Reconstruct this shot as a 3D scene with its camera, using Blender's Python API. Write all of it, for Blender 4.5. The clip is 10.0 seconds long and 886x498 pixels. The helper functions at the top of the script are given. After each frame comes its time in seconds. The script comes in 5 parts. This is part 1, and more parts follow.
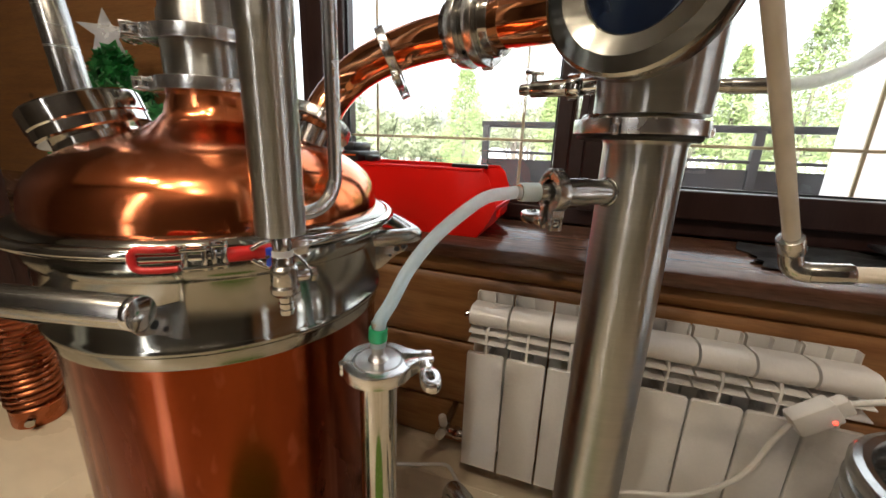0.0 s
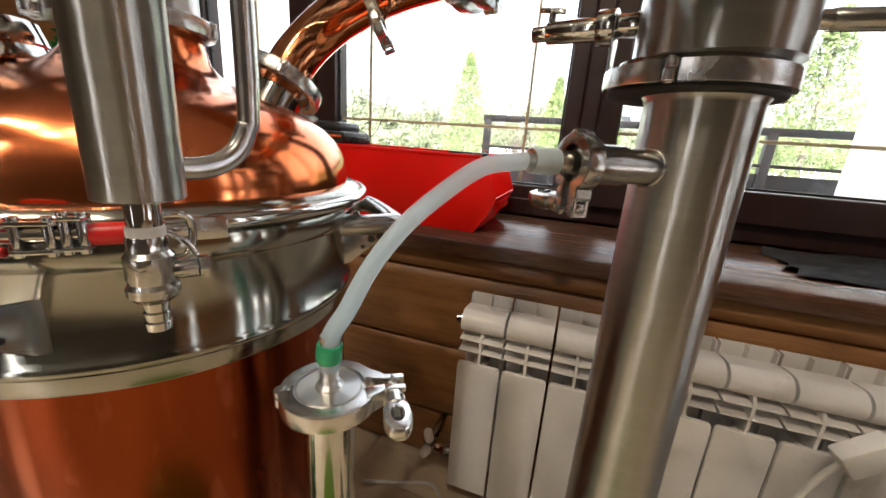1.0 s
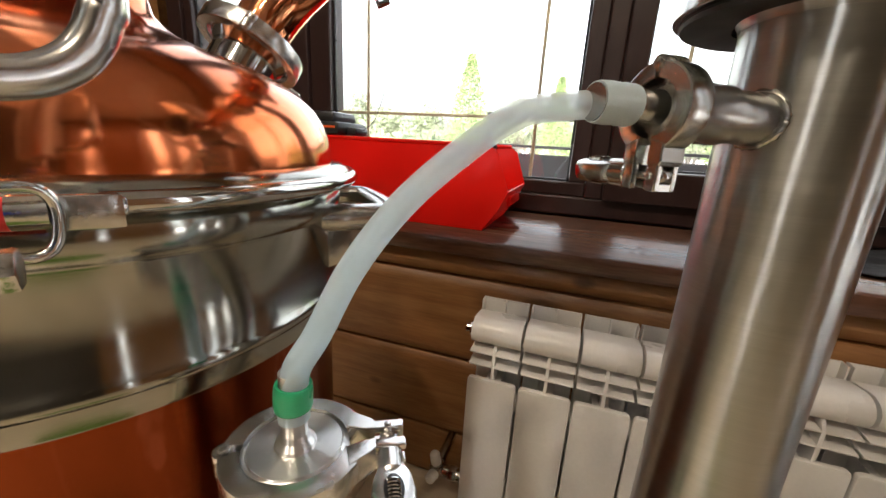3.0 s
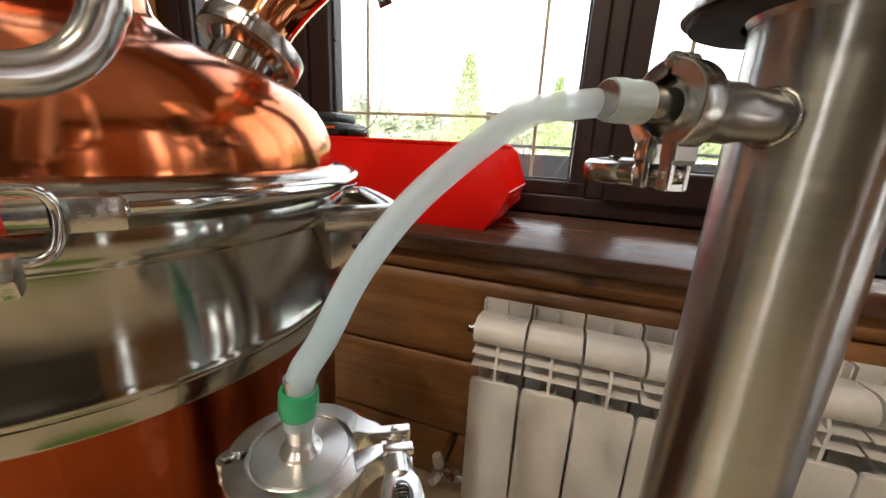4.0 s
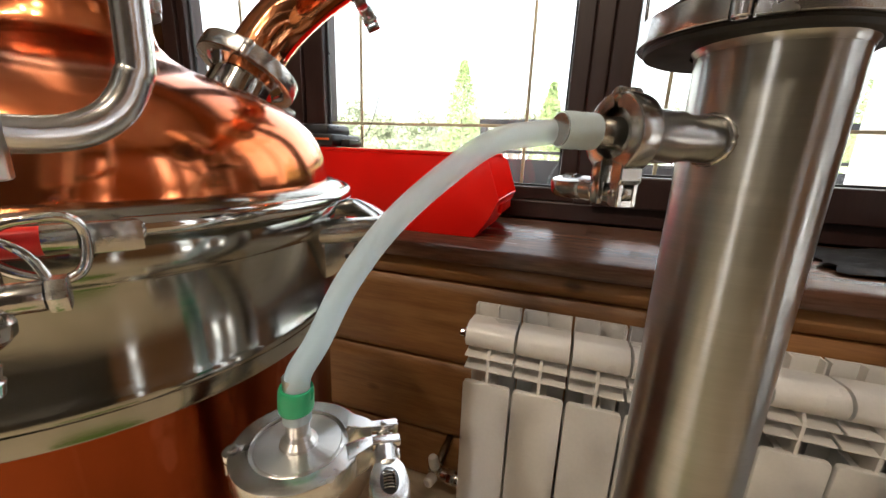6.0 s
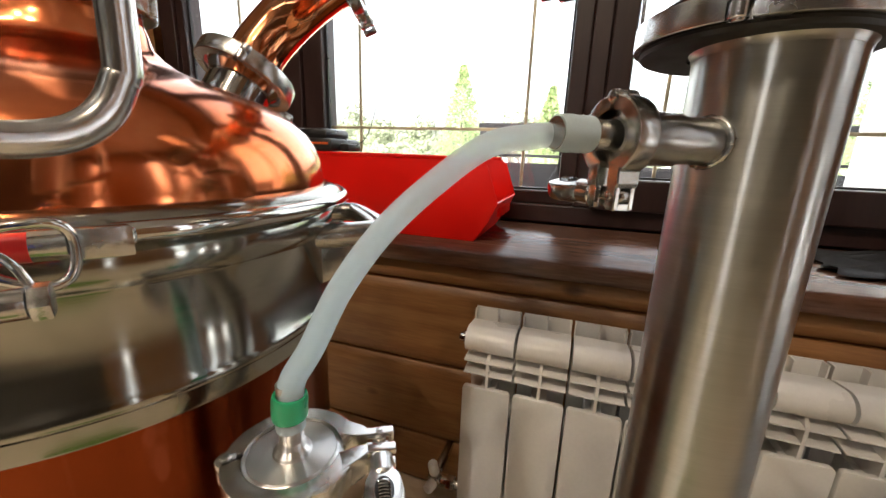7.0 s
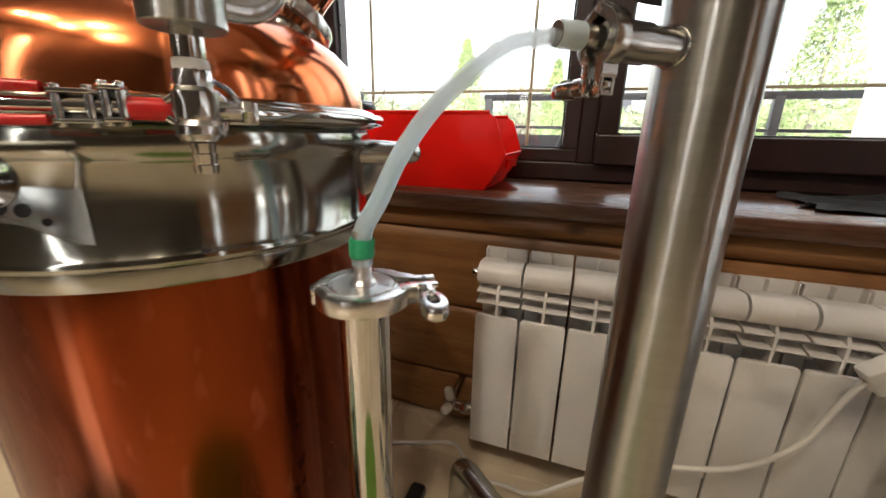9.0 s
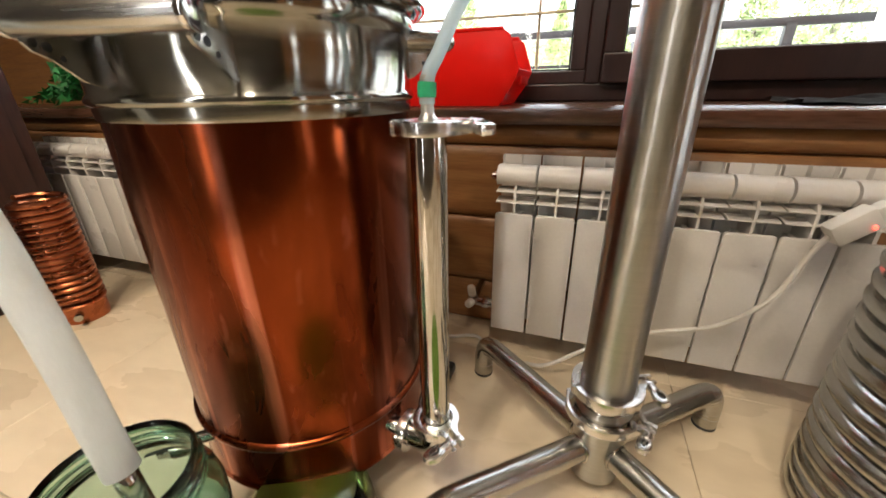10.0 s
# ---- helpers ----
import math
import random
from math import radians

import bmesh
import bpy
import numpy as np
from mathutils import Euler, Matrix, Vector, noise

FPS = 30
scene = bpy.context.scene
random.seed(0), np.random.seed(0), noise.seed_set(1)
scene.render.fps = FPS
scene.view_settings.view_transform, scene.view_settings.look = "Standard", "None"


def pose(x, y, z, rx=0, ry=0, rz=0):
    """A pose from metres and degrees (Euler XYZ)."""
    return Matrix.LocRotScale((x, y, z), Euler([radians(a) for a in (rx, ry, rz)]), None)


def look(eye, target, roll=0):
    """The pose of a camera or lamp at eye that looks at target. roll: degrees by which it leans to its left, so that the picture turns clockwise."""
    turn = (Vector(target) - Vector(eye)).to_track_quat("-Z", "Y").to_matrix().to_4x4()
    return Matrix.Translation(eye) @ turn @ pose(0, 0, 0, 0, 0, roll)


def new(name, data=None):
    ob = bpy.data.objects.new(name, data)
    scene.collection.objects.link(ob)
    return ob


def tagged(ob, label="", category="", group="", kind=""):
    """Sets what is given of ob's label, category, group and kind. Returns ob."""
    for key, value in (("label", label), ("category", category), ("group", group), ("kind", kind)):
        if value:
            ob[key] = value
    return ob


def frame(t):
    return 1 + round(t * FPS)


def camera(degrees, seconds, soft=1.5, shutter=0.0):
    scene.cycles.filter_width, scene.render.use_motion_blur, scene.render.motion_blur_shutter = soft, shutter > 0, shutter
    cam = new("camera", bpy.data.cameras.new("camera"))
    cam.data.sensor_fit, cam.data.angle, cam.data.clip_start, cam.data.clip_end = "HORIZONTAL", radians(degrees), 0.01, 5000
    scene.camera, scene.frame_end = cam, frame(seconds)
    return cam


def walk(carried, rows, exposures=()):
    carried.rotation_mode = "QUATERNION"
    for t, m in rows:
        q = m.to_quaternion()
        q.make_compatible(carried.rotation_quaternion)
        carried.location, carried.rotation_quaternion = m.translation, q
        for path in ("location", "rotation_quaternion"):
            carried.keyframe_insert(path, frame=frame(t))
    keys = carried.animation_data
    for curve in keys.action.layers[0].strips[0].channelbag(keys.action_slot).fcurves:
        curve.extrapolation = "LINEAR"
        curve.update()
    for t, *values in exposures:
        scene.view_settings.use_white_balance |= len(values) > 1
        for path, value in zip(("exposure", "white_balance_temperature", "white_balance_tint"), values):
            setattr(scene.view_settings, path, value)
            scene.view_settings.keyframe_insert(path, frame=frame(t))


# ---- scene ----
cam = camera(98.7, 10.0, shutter=0.25)
PATH = [
    (0, (0.234, 0.027, 0.751), (-0.389, 1.852, 0.218), 2.2),
    (0.5, (0.235, 0.083, 0.735), (-0.359, 1.915, 0.195), 2.7),
    (1, (0.217, 0.117, 0.721), (-0.393, 1.942, 0.177), 4.1),
    (1.5, (0.205, 0.146, 0.712), (-0.415, 1.97, 0.174), 4.3),
    (2, (0.199, 0.168, 0.703), (-0.425, 1.99, 0.164), 3.9),
    (2.5, (0.193, 0.184, 0.696), (-0.434, 2.006, 0.162), 3.5),
    (4, (0.183, 0.19, 0.694), (-0.44, 2.015, 0.165), 3.0),
    (4.5, (0.185, 0.177, 0.7), (-0.433, 2.006, 0.177), 3.0),
    (5, (0.189, 0.164, 0.706), (-0.425, 1.996, 0.189), 2.8),
    (5.5, (0.195, 0.169, 0.703), (-0.417, 2.004, 0.192), 2.5),
    (7, (0.199, 0.177, 0.703), (-0.418, 2.017, 0.218), 2.0),
    (7.5, (0.202, 0.173, 0.704), (-0.415, 2.014, 0.226), 2.0),
    (8, (0.205, 0.168, 0.704), (-0.414, 2.008, 0.225), 1.9),
    (8.5, (0.205, 0.152, 0.706), (-0.419, 1.981, 0.192), 1.8),
    (8.7, (0.208, 0.132, 0.696), (-0.422, 1.954, 0.162), 2.1),
    (9, (0.211, 0.093, 0.655), (-0.417, 1.901, 0.073), 1.2),
    (9.2, (0.219, 0.063, 0.654), (-0.42, 1.847, 0.014), 0.5),
    (9.5, (0.22, 0.018, 0.625), (-0.409, 1.789, -0.059), 0.2),
    (9.7, (0.217, -0.005, 0.609), (-0.4, 1.752, -0.12), 0.1),
    (10, (0.215, -0.037, 0.58), (-0.409, 1.698, -0.196), -0.9),
]
walk(cam, [(t, look(eye, target, roll)) for t, eye, target, roll in PATH],
     exposures=((0.0, 0.74), (2.5, 0.97), (8.5, 0.92), (9.0, 0.86), (9.5, 1.18), (10.0, 1.36)))
SKY, SUN, LAMP = 0.66, 1.2, 5.0

# ---- light ----
world = bpy.data.worlds.new("world")
scene.world = world
world.use_nodes = True
_n = world.node_tree.nodes
_sky = _n.new("ShaderNodeTexSky")
_sky.sky_type = "NISHITA"
_sky.sun_disc = False
_sky.sun_elevation = radians(50.2)
_sky.sun_rotation = radians(180.0)
_sky.air_density, _sky.dust_density = 1.0, 7.0
_pale = _n.new("ShaderNodeHueSaturation")    # thin overcast
_pale.inputs["Saturation"].default_value = 0.25
world.node_tree.links.new(_sky.outputs[0], _pale.inputs["Color"])
world.node_tree.links.new(_pale.outputs[0], _n["Background"].inputs[0])
_n["Background"].inputs[1].default_value = SKY
sun = new("sun", bpy.data.lights.new("sun", "SUN"))
sun.data.energy, sun.data.angle, sun.data.color = SUN, radians(14), (1.0, 0.95, 0.88)
sun.matrix_world = look((0.0, -5.0, 6.0), (0, 0, 0))


# ---- materials ----
def mat(name, base, rough=0.5, metal=0.0, var=0.15, scale=8.0, stretch=(1, 1, 1), bump=0.1, fine=60.0, rvar=0.1,
        dark=None, coords="Object", **more):
    m = bpy.data.materials.new(name)
    m.use_nodes = True
    nt = m.node_tree
    p = nt.nodes["Principled BSDF"]
    p.inputs["Metallic"].default_value = metal
    for key, value in more.items():
        p.inputs[key.replace("_", " ")].default_value = value
    tc = nt.nodes.new("ShaderNodeTexCoord")
    mp = nt.nodes.new("ShaderNodeMapping")
    mp.inputs["Scale"].default_value = stretch
    nt.links.new(tc.outputs[coords], mp.inputs["Vector"])
    info = nt.nodes.new("ShaderNodeObjectInfo")
    shift = nt.nodes.new("ShaderNodeVectorMath")
    shift.operation = "ADD"
    times = nt.nodes.new("ShaderNodeMath")
    times.operation = "MULTIPLY"
    times.inputs[1].default_value = 37.0
    nt.links.new(info.outputs["Random"], times.inputs[0])
    nt.links.new(mp.outputs[0], shift.inputs[0])
    nt.links.new(times.outputs[0], shift.inputs[1])
    big = nt.nodes.new("ShaderNodeTexNoise")
    big.inputs["Scale"].default_value, big.inputs["Detail"].default_value = scale, 5.0
    small = nt.nodes.new("ShaderNodeTexNoise")
    small.inputs["Scale"].default_value, small.inputs["Detail"].default_value = fine, 3.0
    for tex in (big, small):
        nt.links.new(shift.outputs[0], tex.inputs["Vector"])
    add = nt.nodes.new("ShaderNodeMath")
    add.operation = "MULTIPLY_ADD"
    add.inputs[1].default_value = 0.35
    nt.links.new(small.outputs[0], add.inputs[0])
    scaled = nt.nodes.new("ShaderNodeMath")
    scaled.operation = "MULTIPLY"
    scaled.inputs[1].default_value = 0.65
    nt.links.new(big.outputs[0], scaled.inputs[0])
    nt.links.new(scaled.outputs[0], add.inputs[2])
    ramp = nt.nodes.new("ShaderNodeValToRGB")
    low = dark or [c * (1 - 2 * var) for c in base]
    ramp.color_ramp.interpolation = "EASE"
    ramp.color_ramp.elements[0].position, ramp.color_ramp.elements[1].position = 0.26, 0.74
    ramp.color_ramp.elements[0].color = (*low, 1)
    ramp.color_ramp.elements[1].color = (*[min(1, c * (1 + 0.4 * var)) for c in base], 1)
    nt.links.new(add.outputs[0], ramp.inputs[0])
    nt.links.new(ramp.outputs[0], p.inputs["Base Color"])
    rr = nt.nodes.new("ShaderNodeMapRange")
    rr.inputs["From Min"].default_value, rr.inputs["From Max"].default_value = 0.3, 0.7
    rr.inputs["To Min"].default_value, rr.inputs["To Max"].default_value = max(0.02, rough - rvar), min(1, rough + rvar)
    nt.links.new(big.outputs[0], rr.inputs["Value"])
    nt.links.new(rr.outputs[0], p.inputs["Roughness"])
    if bump:
        b = nt.nodes.new("ShaderNodeBump")
        b.inputs["Strength"].default_value, b.inputs["Distance"].default_value = bump, 0.002
        nt.links.new(small.outputs[0], b.inputs["Height"])
        nt.links.new(b.outputs[0], p.inputs["Normal"])
    return m


STEEL = mat("brushed steel", (0.46, 0.455, 0.43), 0.25, 1.0, 0.05, 20, (0.4, 0.4, 12), 0.03, 110, 0.03)


def turned_steel(name, base, rough, lines):
    """Steel brushed round its axis, so that reflections smear along the axis."""
    m = mat(name, base, rough, 1.0, 0.05, 16, (0.3, 0.3, 14), lines, 90, 0.03)
    nt = m.node_tree
    p = nt.nodes["Principled BSDF"]
    tg = nt.nodes.new("ShaderNodeTangent")
    tg.direction_type, tg.axis = "RADIAL", "Z"
    nt.links.new(tg.outputs[0], p.inputs["Tangent"])
    p.inputs["Anisotropic"].default_value = 0.88
    p.inputs["Anisotropic Rotation"].default_value = 0.25
    return m


TUBE = turned_steel("brushed steel tube", (0.44, 0.44, 0.415), 0.31, 0.006)
BAND = turned_steel("satin steel sheet", (0.345, 0.34, 0.305), 0.155, 0.012)
CHROME = mat("polished steel", (0.55, 0.54, 0.51), 0.10, 1.0, 0.05, 30, bump=0.02, fine=150, rvar=0.04)
SATIN = mat("tumbled steel", (0.66, 0.65, 0.63), 0.25, 1.0, 0.02, 30, bump=0.02, fine=400, rvar=0.03)
DULL = mat("dull steel", (0.43, 0.415, 0.385), 0.22, 1.0, 0.03, 25, bump=0.02, fine=300, rvar=0.04)
TURNED = turned_steel("finely turned steel", (0.74, 0.73, 0.715), 0.30, 0.004)
CAST = mat("cast steel", (0.54, 0.53, 0.50), 0.2, 1.0, 0.1, 60, bump=0.12, fine=260, rvar=0.08)


def worn_copper(name, bright, dull, rough, dents, streaks, smudge):
    """Copper sheet: dull and bright fields, smudges, long fine streaks and gentle dents."""
    m = bpy.data.materials.new(name)
    m.use_nodes = True
    nt = m.node_tree
    p = nt.nodes["Principled BSDF"]
    p.inputs["Metallic"].default_value = 1.0
    tc = nt.nodes.new("ShaderNodeTexCoord")

    def tex(scale, stretch, detail=4.0, distort=0.0, lo=0.3, hi=0.7):
        mp = nt.nodes.new("ShaderNodeMapping")
        mp.inputs["Scale"].default_value = stretch
        mp.inputs["Rotation"].default_value = (0.05, 0.09, 0.4)
        t = nt.nodes.new("ShaderNodeTexNoise")
        t.inputs["Scale"].default_value, t.inputs["Detail"].default_value, t.inputs["Distortion"].default_value = scale, detail, distort
        r = nt.nodes.new("ShaderNodeMapRange")
        r.inputs["From Min"].default_value, r.inputs["From Max"].default_value = lo, hi
        nt.links.new(tc.outputs["Object"], mp.inputs[0])
        nt.links.new(mp.outputs[0], t.inputs["Vector"])
        nt.links.new(t.outputs[0], r.inputs["Value"])
        return t, r

    def mix(fac, a, b):
        x = nt.nodes.new("ShaderNodeMix")
        x.data_type = "RGBA"
        nt.links.new(fac, x.inputs["Factor"])
        for sock, v in ((x.inputs["A"], a), (x.inputs["B"], b)):
            if isinstance(v, tuple):
                sock.default_value = (*v, 1)
            else:
                nt.links.new(v, sock)
        return x.outputs["Result"]

    def scaled(sock, k):
        s = nt.nodes.new("ShaderNodeMath")
        s.operation = "MULTIPLY"
        s.inputs[1].default_value = k
        nt.links.new(sock, s.inputs[0])
        return s.outputs[0]

    _, fields = tex(5.0, (1, 1, 0.5), 5, 0.6)
    _, smear = tex(9.0, (1, 1, 0.35), 6, 1.5, 0.48, 0.72)
    _, lines = tex(30.0, (1, 1, 0.045), 2, 0.0, 0.57, 0.66)
    _, fleck = tex(60.0, (1, 1, 0.4), 2, 0.0, 0.62, 0.70)
    col = mix(fields.outputs[0], dull, bright)
    col = mix(scaled(smear.outputs[0], smudge), col, tuple(c * 0.62 for c in dull))
    pale = tuple(min(1.0, c * 1.25 + 0.06) for c in bright)
    col = mix(scaled(lines.outputs[0], streaks), col, pale)
    col = mix(scaled(fleck.outputs[0], streaks * 0.25), col, pale)
    nt.links.new(col, p.inputs["Base Color"])
    rr = nt.nodes.new("ShaderNodeMapRange")
    rr.inputs["To Min"].default_value, rr.inputs["To Max"].default_value = rough * 0.7, rough * 1.5
    nt.links.new(smear.outputs[0], rr.inputs["Value"])
    nt.links.new(rr.outputs[0], p.inputs["Roughness"])
    big, _ = tex(11.0, (1, 1, 1), 1.5)
    fine, _ = tex(70.0, (1, 1, 0.3), 3)
    b1 = nt.nodes.new("ShaderNodeBump")
    b1.inputs["Strength"].default_value, b1.inputs["Distance"].default_value = dents, 0.010
    nt.links.new(big.outputs[0], b1.inputs["Height"])
    b2 = nt.nodes.new("ShaderNodeBump")
    b2.inputs["Strength"].default_value, b2.inputs["Distance"].default_value = 0.04, 0.002
    nt.links.new(fine.outputs[0], b2.inputs["Height"])
    nt.links.new(b1.outputs[0], b2.inputs["Normal"])
    nt.links.new(b2.outputs[0], p.inputs["Normal"])
    return m


DOME = worn_copper("polished copper", (0.87, 0.275, 0.11), (0.64, 0.170, 0.064), 0.19, 0.30, 0.6, 0.55)
PIPE = worn_copper("polished copper pipe", (0.86, 0.36, 0.175), (0.66, 0.25, 0.11), 0.14, 0.12, 0.25, 0.5)
COPPER = worn_copper("tarnished copper sheet", (0.30, 0.065, 0.019), (0.130, 0.0225, 0.0075), 0.26, 0.10, 1.0, 0.75)
COIL = mat("copper tube", (0.50, 0.165, 0.075), 0.30, 1.0, 0.15, 20, bump=0.05)
LACQUER = mat("red lacquer", (0.62, 0.02, 0.02), 0.3, 0.0, 0.1, 30, bump=0.0)
BLUE = mat("blue plastic", (0.02, 0.06, 0.5), 0.35, 0.0, 0.1, 30, bump=0.0)
GREEN = mat("green tape", (0.03, 0.42, 0.19), 0.32, 0.0, 0.1, 60, bump=0.1)
ENAMEL = mat("white enamel", (0.77, 0.75, 0.72), 0.33, 0.0, 0.04, 6, bump=0.03, fine=200)
WHITE = mat("white plastic", (0.78, 0.76, 0.72), 0.4, 0.0, 0.05, 20, bump=0.03)
IVORY = mat("ivory pipe", (0.74, 0.68, 0.58), 0.4, 0.0, 0.08, 20, bump=0.03)
BOARD = mat("varnished pine board", (0.32, 0.158, 0.058), 0.42, 0.0, 0.22, 3.5, (1.2, 9, 14), 0.12, 22, 0.08, dark=(0.20, 0.083, 0.027))
def add_knots(m):
    """Sparse dark knots on boards that run along x."""
    nt = m.node_tree
    p = nt.nodes["Principled BSDF"]
    old = p.inputs["Base Color"].links[0].from_socket
    tc = nt.nodes.new("ShaderNodeTexCoord")
    mp = nt.nodes.new("ShaderNodeMapping")
    mp.inputs["Scale"].default_value = (3.2, 3.2, 5.5)
    v = nt.nodes.new("ShaderNodeTexVoronoi")
    v.inputs["Scale"].default_value = 1.0
    r = nt.nodes.new("ShaderNodeMapRange")
    r.inputs["From Min"].default_value, r.inputs["From Max"].default_value = 0.035, 0.075
    r.inputs["To Min"].default_value, r.inputs["To Max"].default_value = 0.75, 0.0
    x = nt.nodes.new("ShaderNodeMix")
    x.data_type = "RGBA"
    x.inputs["B"].default_value = (0.045, 0.016, 0.006, 1)
    nt.links.new(tc.outputs["Object"], mp.inputs[0])
    nt.links.new(mp.outputs[0], v.inputs["Vector"])
    nt.links.new(v.outputs["Distance"], r.inputs["Value"])
    nt.links.new(r.outputs[0], x.inputs["Factor"])
    nt.links.new(old, x.inputs["A"])
    nt.links.new(x.outputs["Result"], p.inputs["Base Color"])


add_knots(BOARD)
SILL = mat("dark stained sill wood", (0.135, 0.066, 0.042), 0.22, 0.0, 0.25, 4, (1, 10, 10), 0.08, 30, 0.06, dark=(0.045, 0.018, 0.010))
FRAME = mat("dark brown window profile", (0.034, 0.015, 0.013), 0.38, 0.0, 0.2, 4, (6, 6, 0.6), 0.08, 30, 0.06)
GOLD = mat("pale gold glazing bar", (0.42, 0.35, 0.24), 0.4, 0.4, 0.1, 20, bump=0.0)
BLACK = mat("black plastic", (0.018, 0.018, 0.020), 0.35, 0.0, 0.2, 40, bump=0.05)
RUBBER = mat("black rubber", (0.02, 0.02, 0.02), 0.6, 0.0, 0.2, 40, bump=0.05)
TILE = mat("beige floor tile", (0.76, 0.65, 0.48), 0.28, 0.0, 0.08, 2.6, (1, 2.2, 1), 0.03, 14, 0.06, dark=(0.66, 0.55, 0.395))
GROUT = mat("grout", (0.66, 0.57, 0.43), 0.8, 0.0, 0.1, 40)
CEIL = mat("white painted ceiling", (0.74, 0.72, 0.68), 0.6, 0.0, 0.05, 3, (1, 1, 1), 0.1, 20)
GASKET = mat("white gasket", (0.75, 0.74, 0.70), 0.5, 0.0, 0.05, 40)
ORANGE = mat("orange trim", (0.75, 0.12, 0.02), 0.4, 0.0, 0.1, 40, bump=0.0)
CLOTH = mat("black cloth", (0.012, 0.012, 0.014), 0.85, 0.0, 0.3, 60, bump=0.4, fine=300)
NEEDLE = mat("green tinsel", (0.02, 0.25, 0.055), 0.45, 0.0, 0.4, 30, bump=0.0)
STAR = mat("silver foil", (0.75, 0.78, 0.80), 0.25, 0.6, 0.1, 20)
SNOW = mat("old snow", (0.80, 0.80, 0.79), 0.8, 0.0, 0.15, 0.5, bump=0.2, fine=8)
THUJA = mat("thuja foliage", (0.24, 0.30, 0.12), 0.7, 0.0, 0.3, 3, bump=0.0, dark=(0.12, 0.17, 0.06))
SHRUB = mat("winter shrub foliage", (0.25, 0.28, 0.17), 0.75, 0.0, 0.3, 3, bump=0.0, dark=(0.13, 0.15, 0.09))
BARK = mat("grey bark", (0.24, 0.21, 0.18), 0.85, 0.0, 0.3, 10, bump=0.5)
RAIL = mat("dark painted steel", (0.022, 0.022, 0.026), 0.45, 0.0, 0.15, 10)
POST = mat("white render", (0.78, 0.77, 0.75), 0.7, 0.0, 0.05, 6)


def glass(name, tint, rough=0.0, ior=1.45):
    m = bpy.data.materials.new(name)
    m.use_nodes = True
    p = m.node_tree.nodes["Principled BSDF"]
    p.inputs["Base Color"].default_value = (*tint, 1)
    p.inputs["Roughness"].default_value = rough
    p.inputs["IOR"].default_value = ior
    p.inputs["Transmission Weight"].default_value = 1.0
    return m


def milky(name, colour, share, clear, rough=0.22, clearer=None):
    """A cloudy soft plastic: part shines back, part lets light through, a little is clear; clearer: (low, high, amount) above a height."""
    m = bpy.data.materials.new(name)
    m.use_nodes = True
    nt = m.node_tree
    p = nt.nodes["Principled BSDF"]
    p.inputs["Base Color"].default_value = (*colour, 1)
    p.inputs["Roughness"].default_value = rough
    tl = nt.nodes.new("ShaderNodeBsdfTranslucent")
    tl.inputs["Color"].default_value = (*colour, 1)
    tp = nt.nodes.new("ShaderNodeBsdfTransparent")
    tex = nt.nodes.new("ShaderNodeTexNoise")
    tex.inputs["Scale"].default_value = 35.0
    amount = nt.nodes.new("ShaderNodeMapRange")
    amount.inputs["To Min"].default_value, amount.inputs["To Max"].default_value = clear * 0.8, clear * 1.2
    nt.links.new(tex.outputs[0], amount.inputs["Value"])
    one, two = nt.nodes.new("ShaderNodeMixShader"), nt.nodes.new("ShaderNodeMixShader")
    one.inputs[0].default_value = share
    nt.links.new(p.outputs[0], one.inputs[1])
    nt.links.new(tl.outputs[0], one.inputs[2])
    last = amount.outputs[0]
    if clearer:
        geo = nt.nodes.new("ShaderNodeNewGeometry")
        sep = nt.nodes.new("ShaderNodeSeparateXYZ")
        up = nt.nodes.new("ShaderNodeMapRange")
        up.inputs["From Min"].default_value, up.inputs["From Max"].default_value = clearer[0], clearer[1]
        up.inputs["To Min"].default_value, up.inputs["To Max"].default_value = 0.0, clearer[2]
        both = nt.nodes.new("ShaderNodeMath")
        nt.links.new(geo.outputs["Position"], sep.inputs[0])
        nt.links.new(sep.outputs["Z"], up.inputs["Value"])
        nt.links.new(up.outputs[0], both.inputs[0])
        nt.links.new(last, both.inputs[1])
        last = both.outputs[0]
    nt.links.new(last, two.inputs[0])
    nt.links.new(one.outputs[0], two.inputs[1])
    nt.links.new(tp.outputs[0], two.inputs[2])
    nt.links.new(two.outputs[0], nt.nodes["Material Output"].inputs[0])
    return m


SILICONE = milky("milky silicone", (0.84, 0.945, 1.0), 0.72, 0.06, 0.06, (0.61, 0.70, 0.50))
RED = milky("red plastic", (0.90, 0.016, 0.010), 0.42, 0.0, 0.33)
DROP = glass("water drop", (0.98, 0.99, 1.0), 0.0, 1.33)
GREEN_DISC = mat("green reflection disc", (0.16, 0.30, 0.035), 0.9, 0.0, 0.3, 30, bump=0.6, fine=220)
SLEEVE = milky("pale blue silicone", (0.76, 0.90, 0.96), 0.42, 0.34, 0.06)
CLEAR = milky("clear soft plastic", (0.86, 0.92, 0.94), 0.45, 0.52, 0.08)
DARKRED = mat("dark mahogany stain", (0.050, 0.017, 0.011), 0.4, 0.0, 0.25, 4, (10, 10, 1), 0.08, 30, 0.06)
DARKWOOD = mat("dark wood panelling", (0.085, 0.073, 0.063), 0.5, 0.0, 0.2, 3, (1, 1, 6), 0.1, 20)
PANE = glass("window glass", (0.97, 0.99, 0.98))
JAR = glass("greenish jar glass", (0.50, 0.72, 0.64))
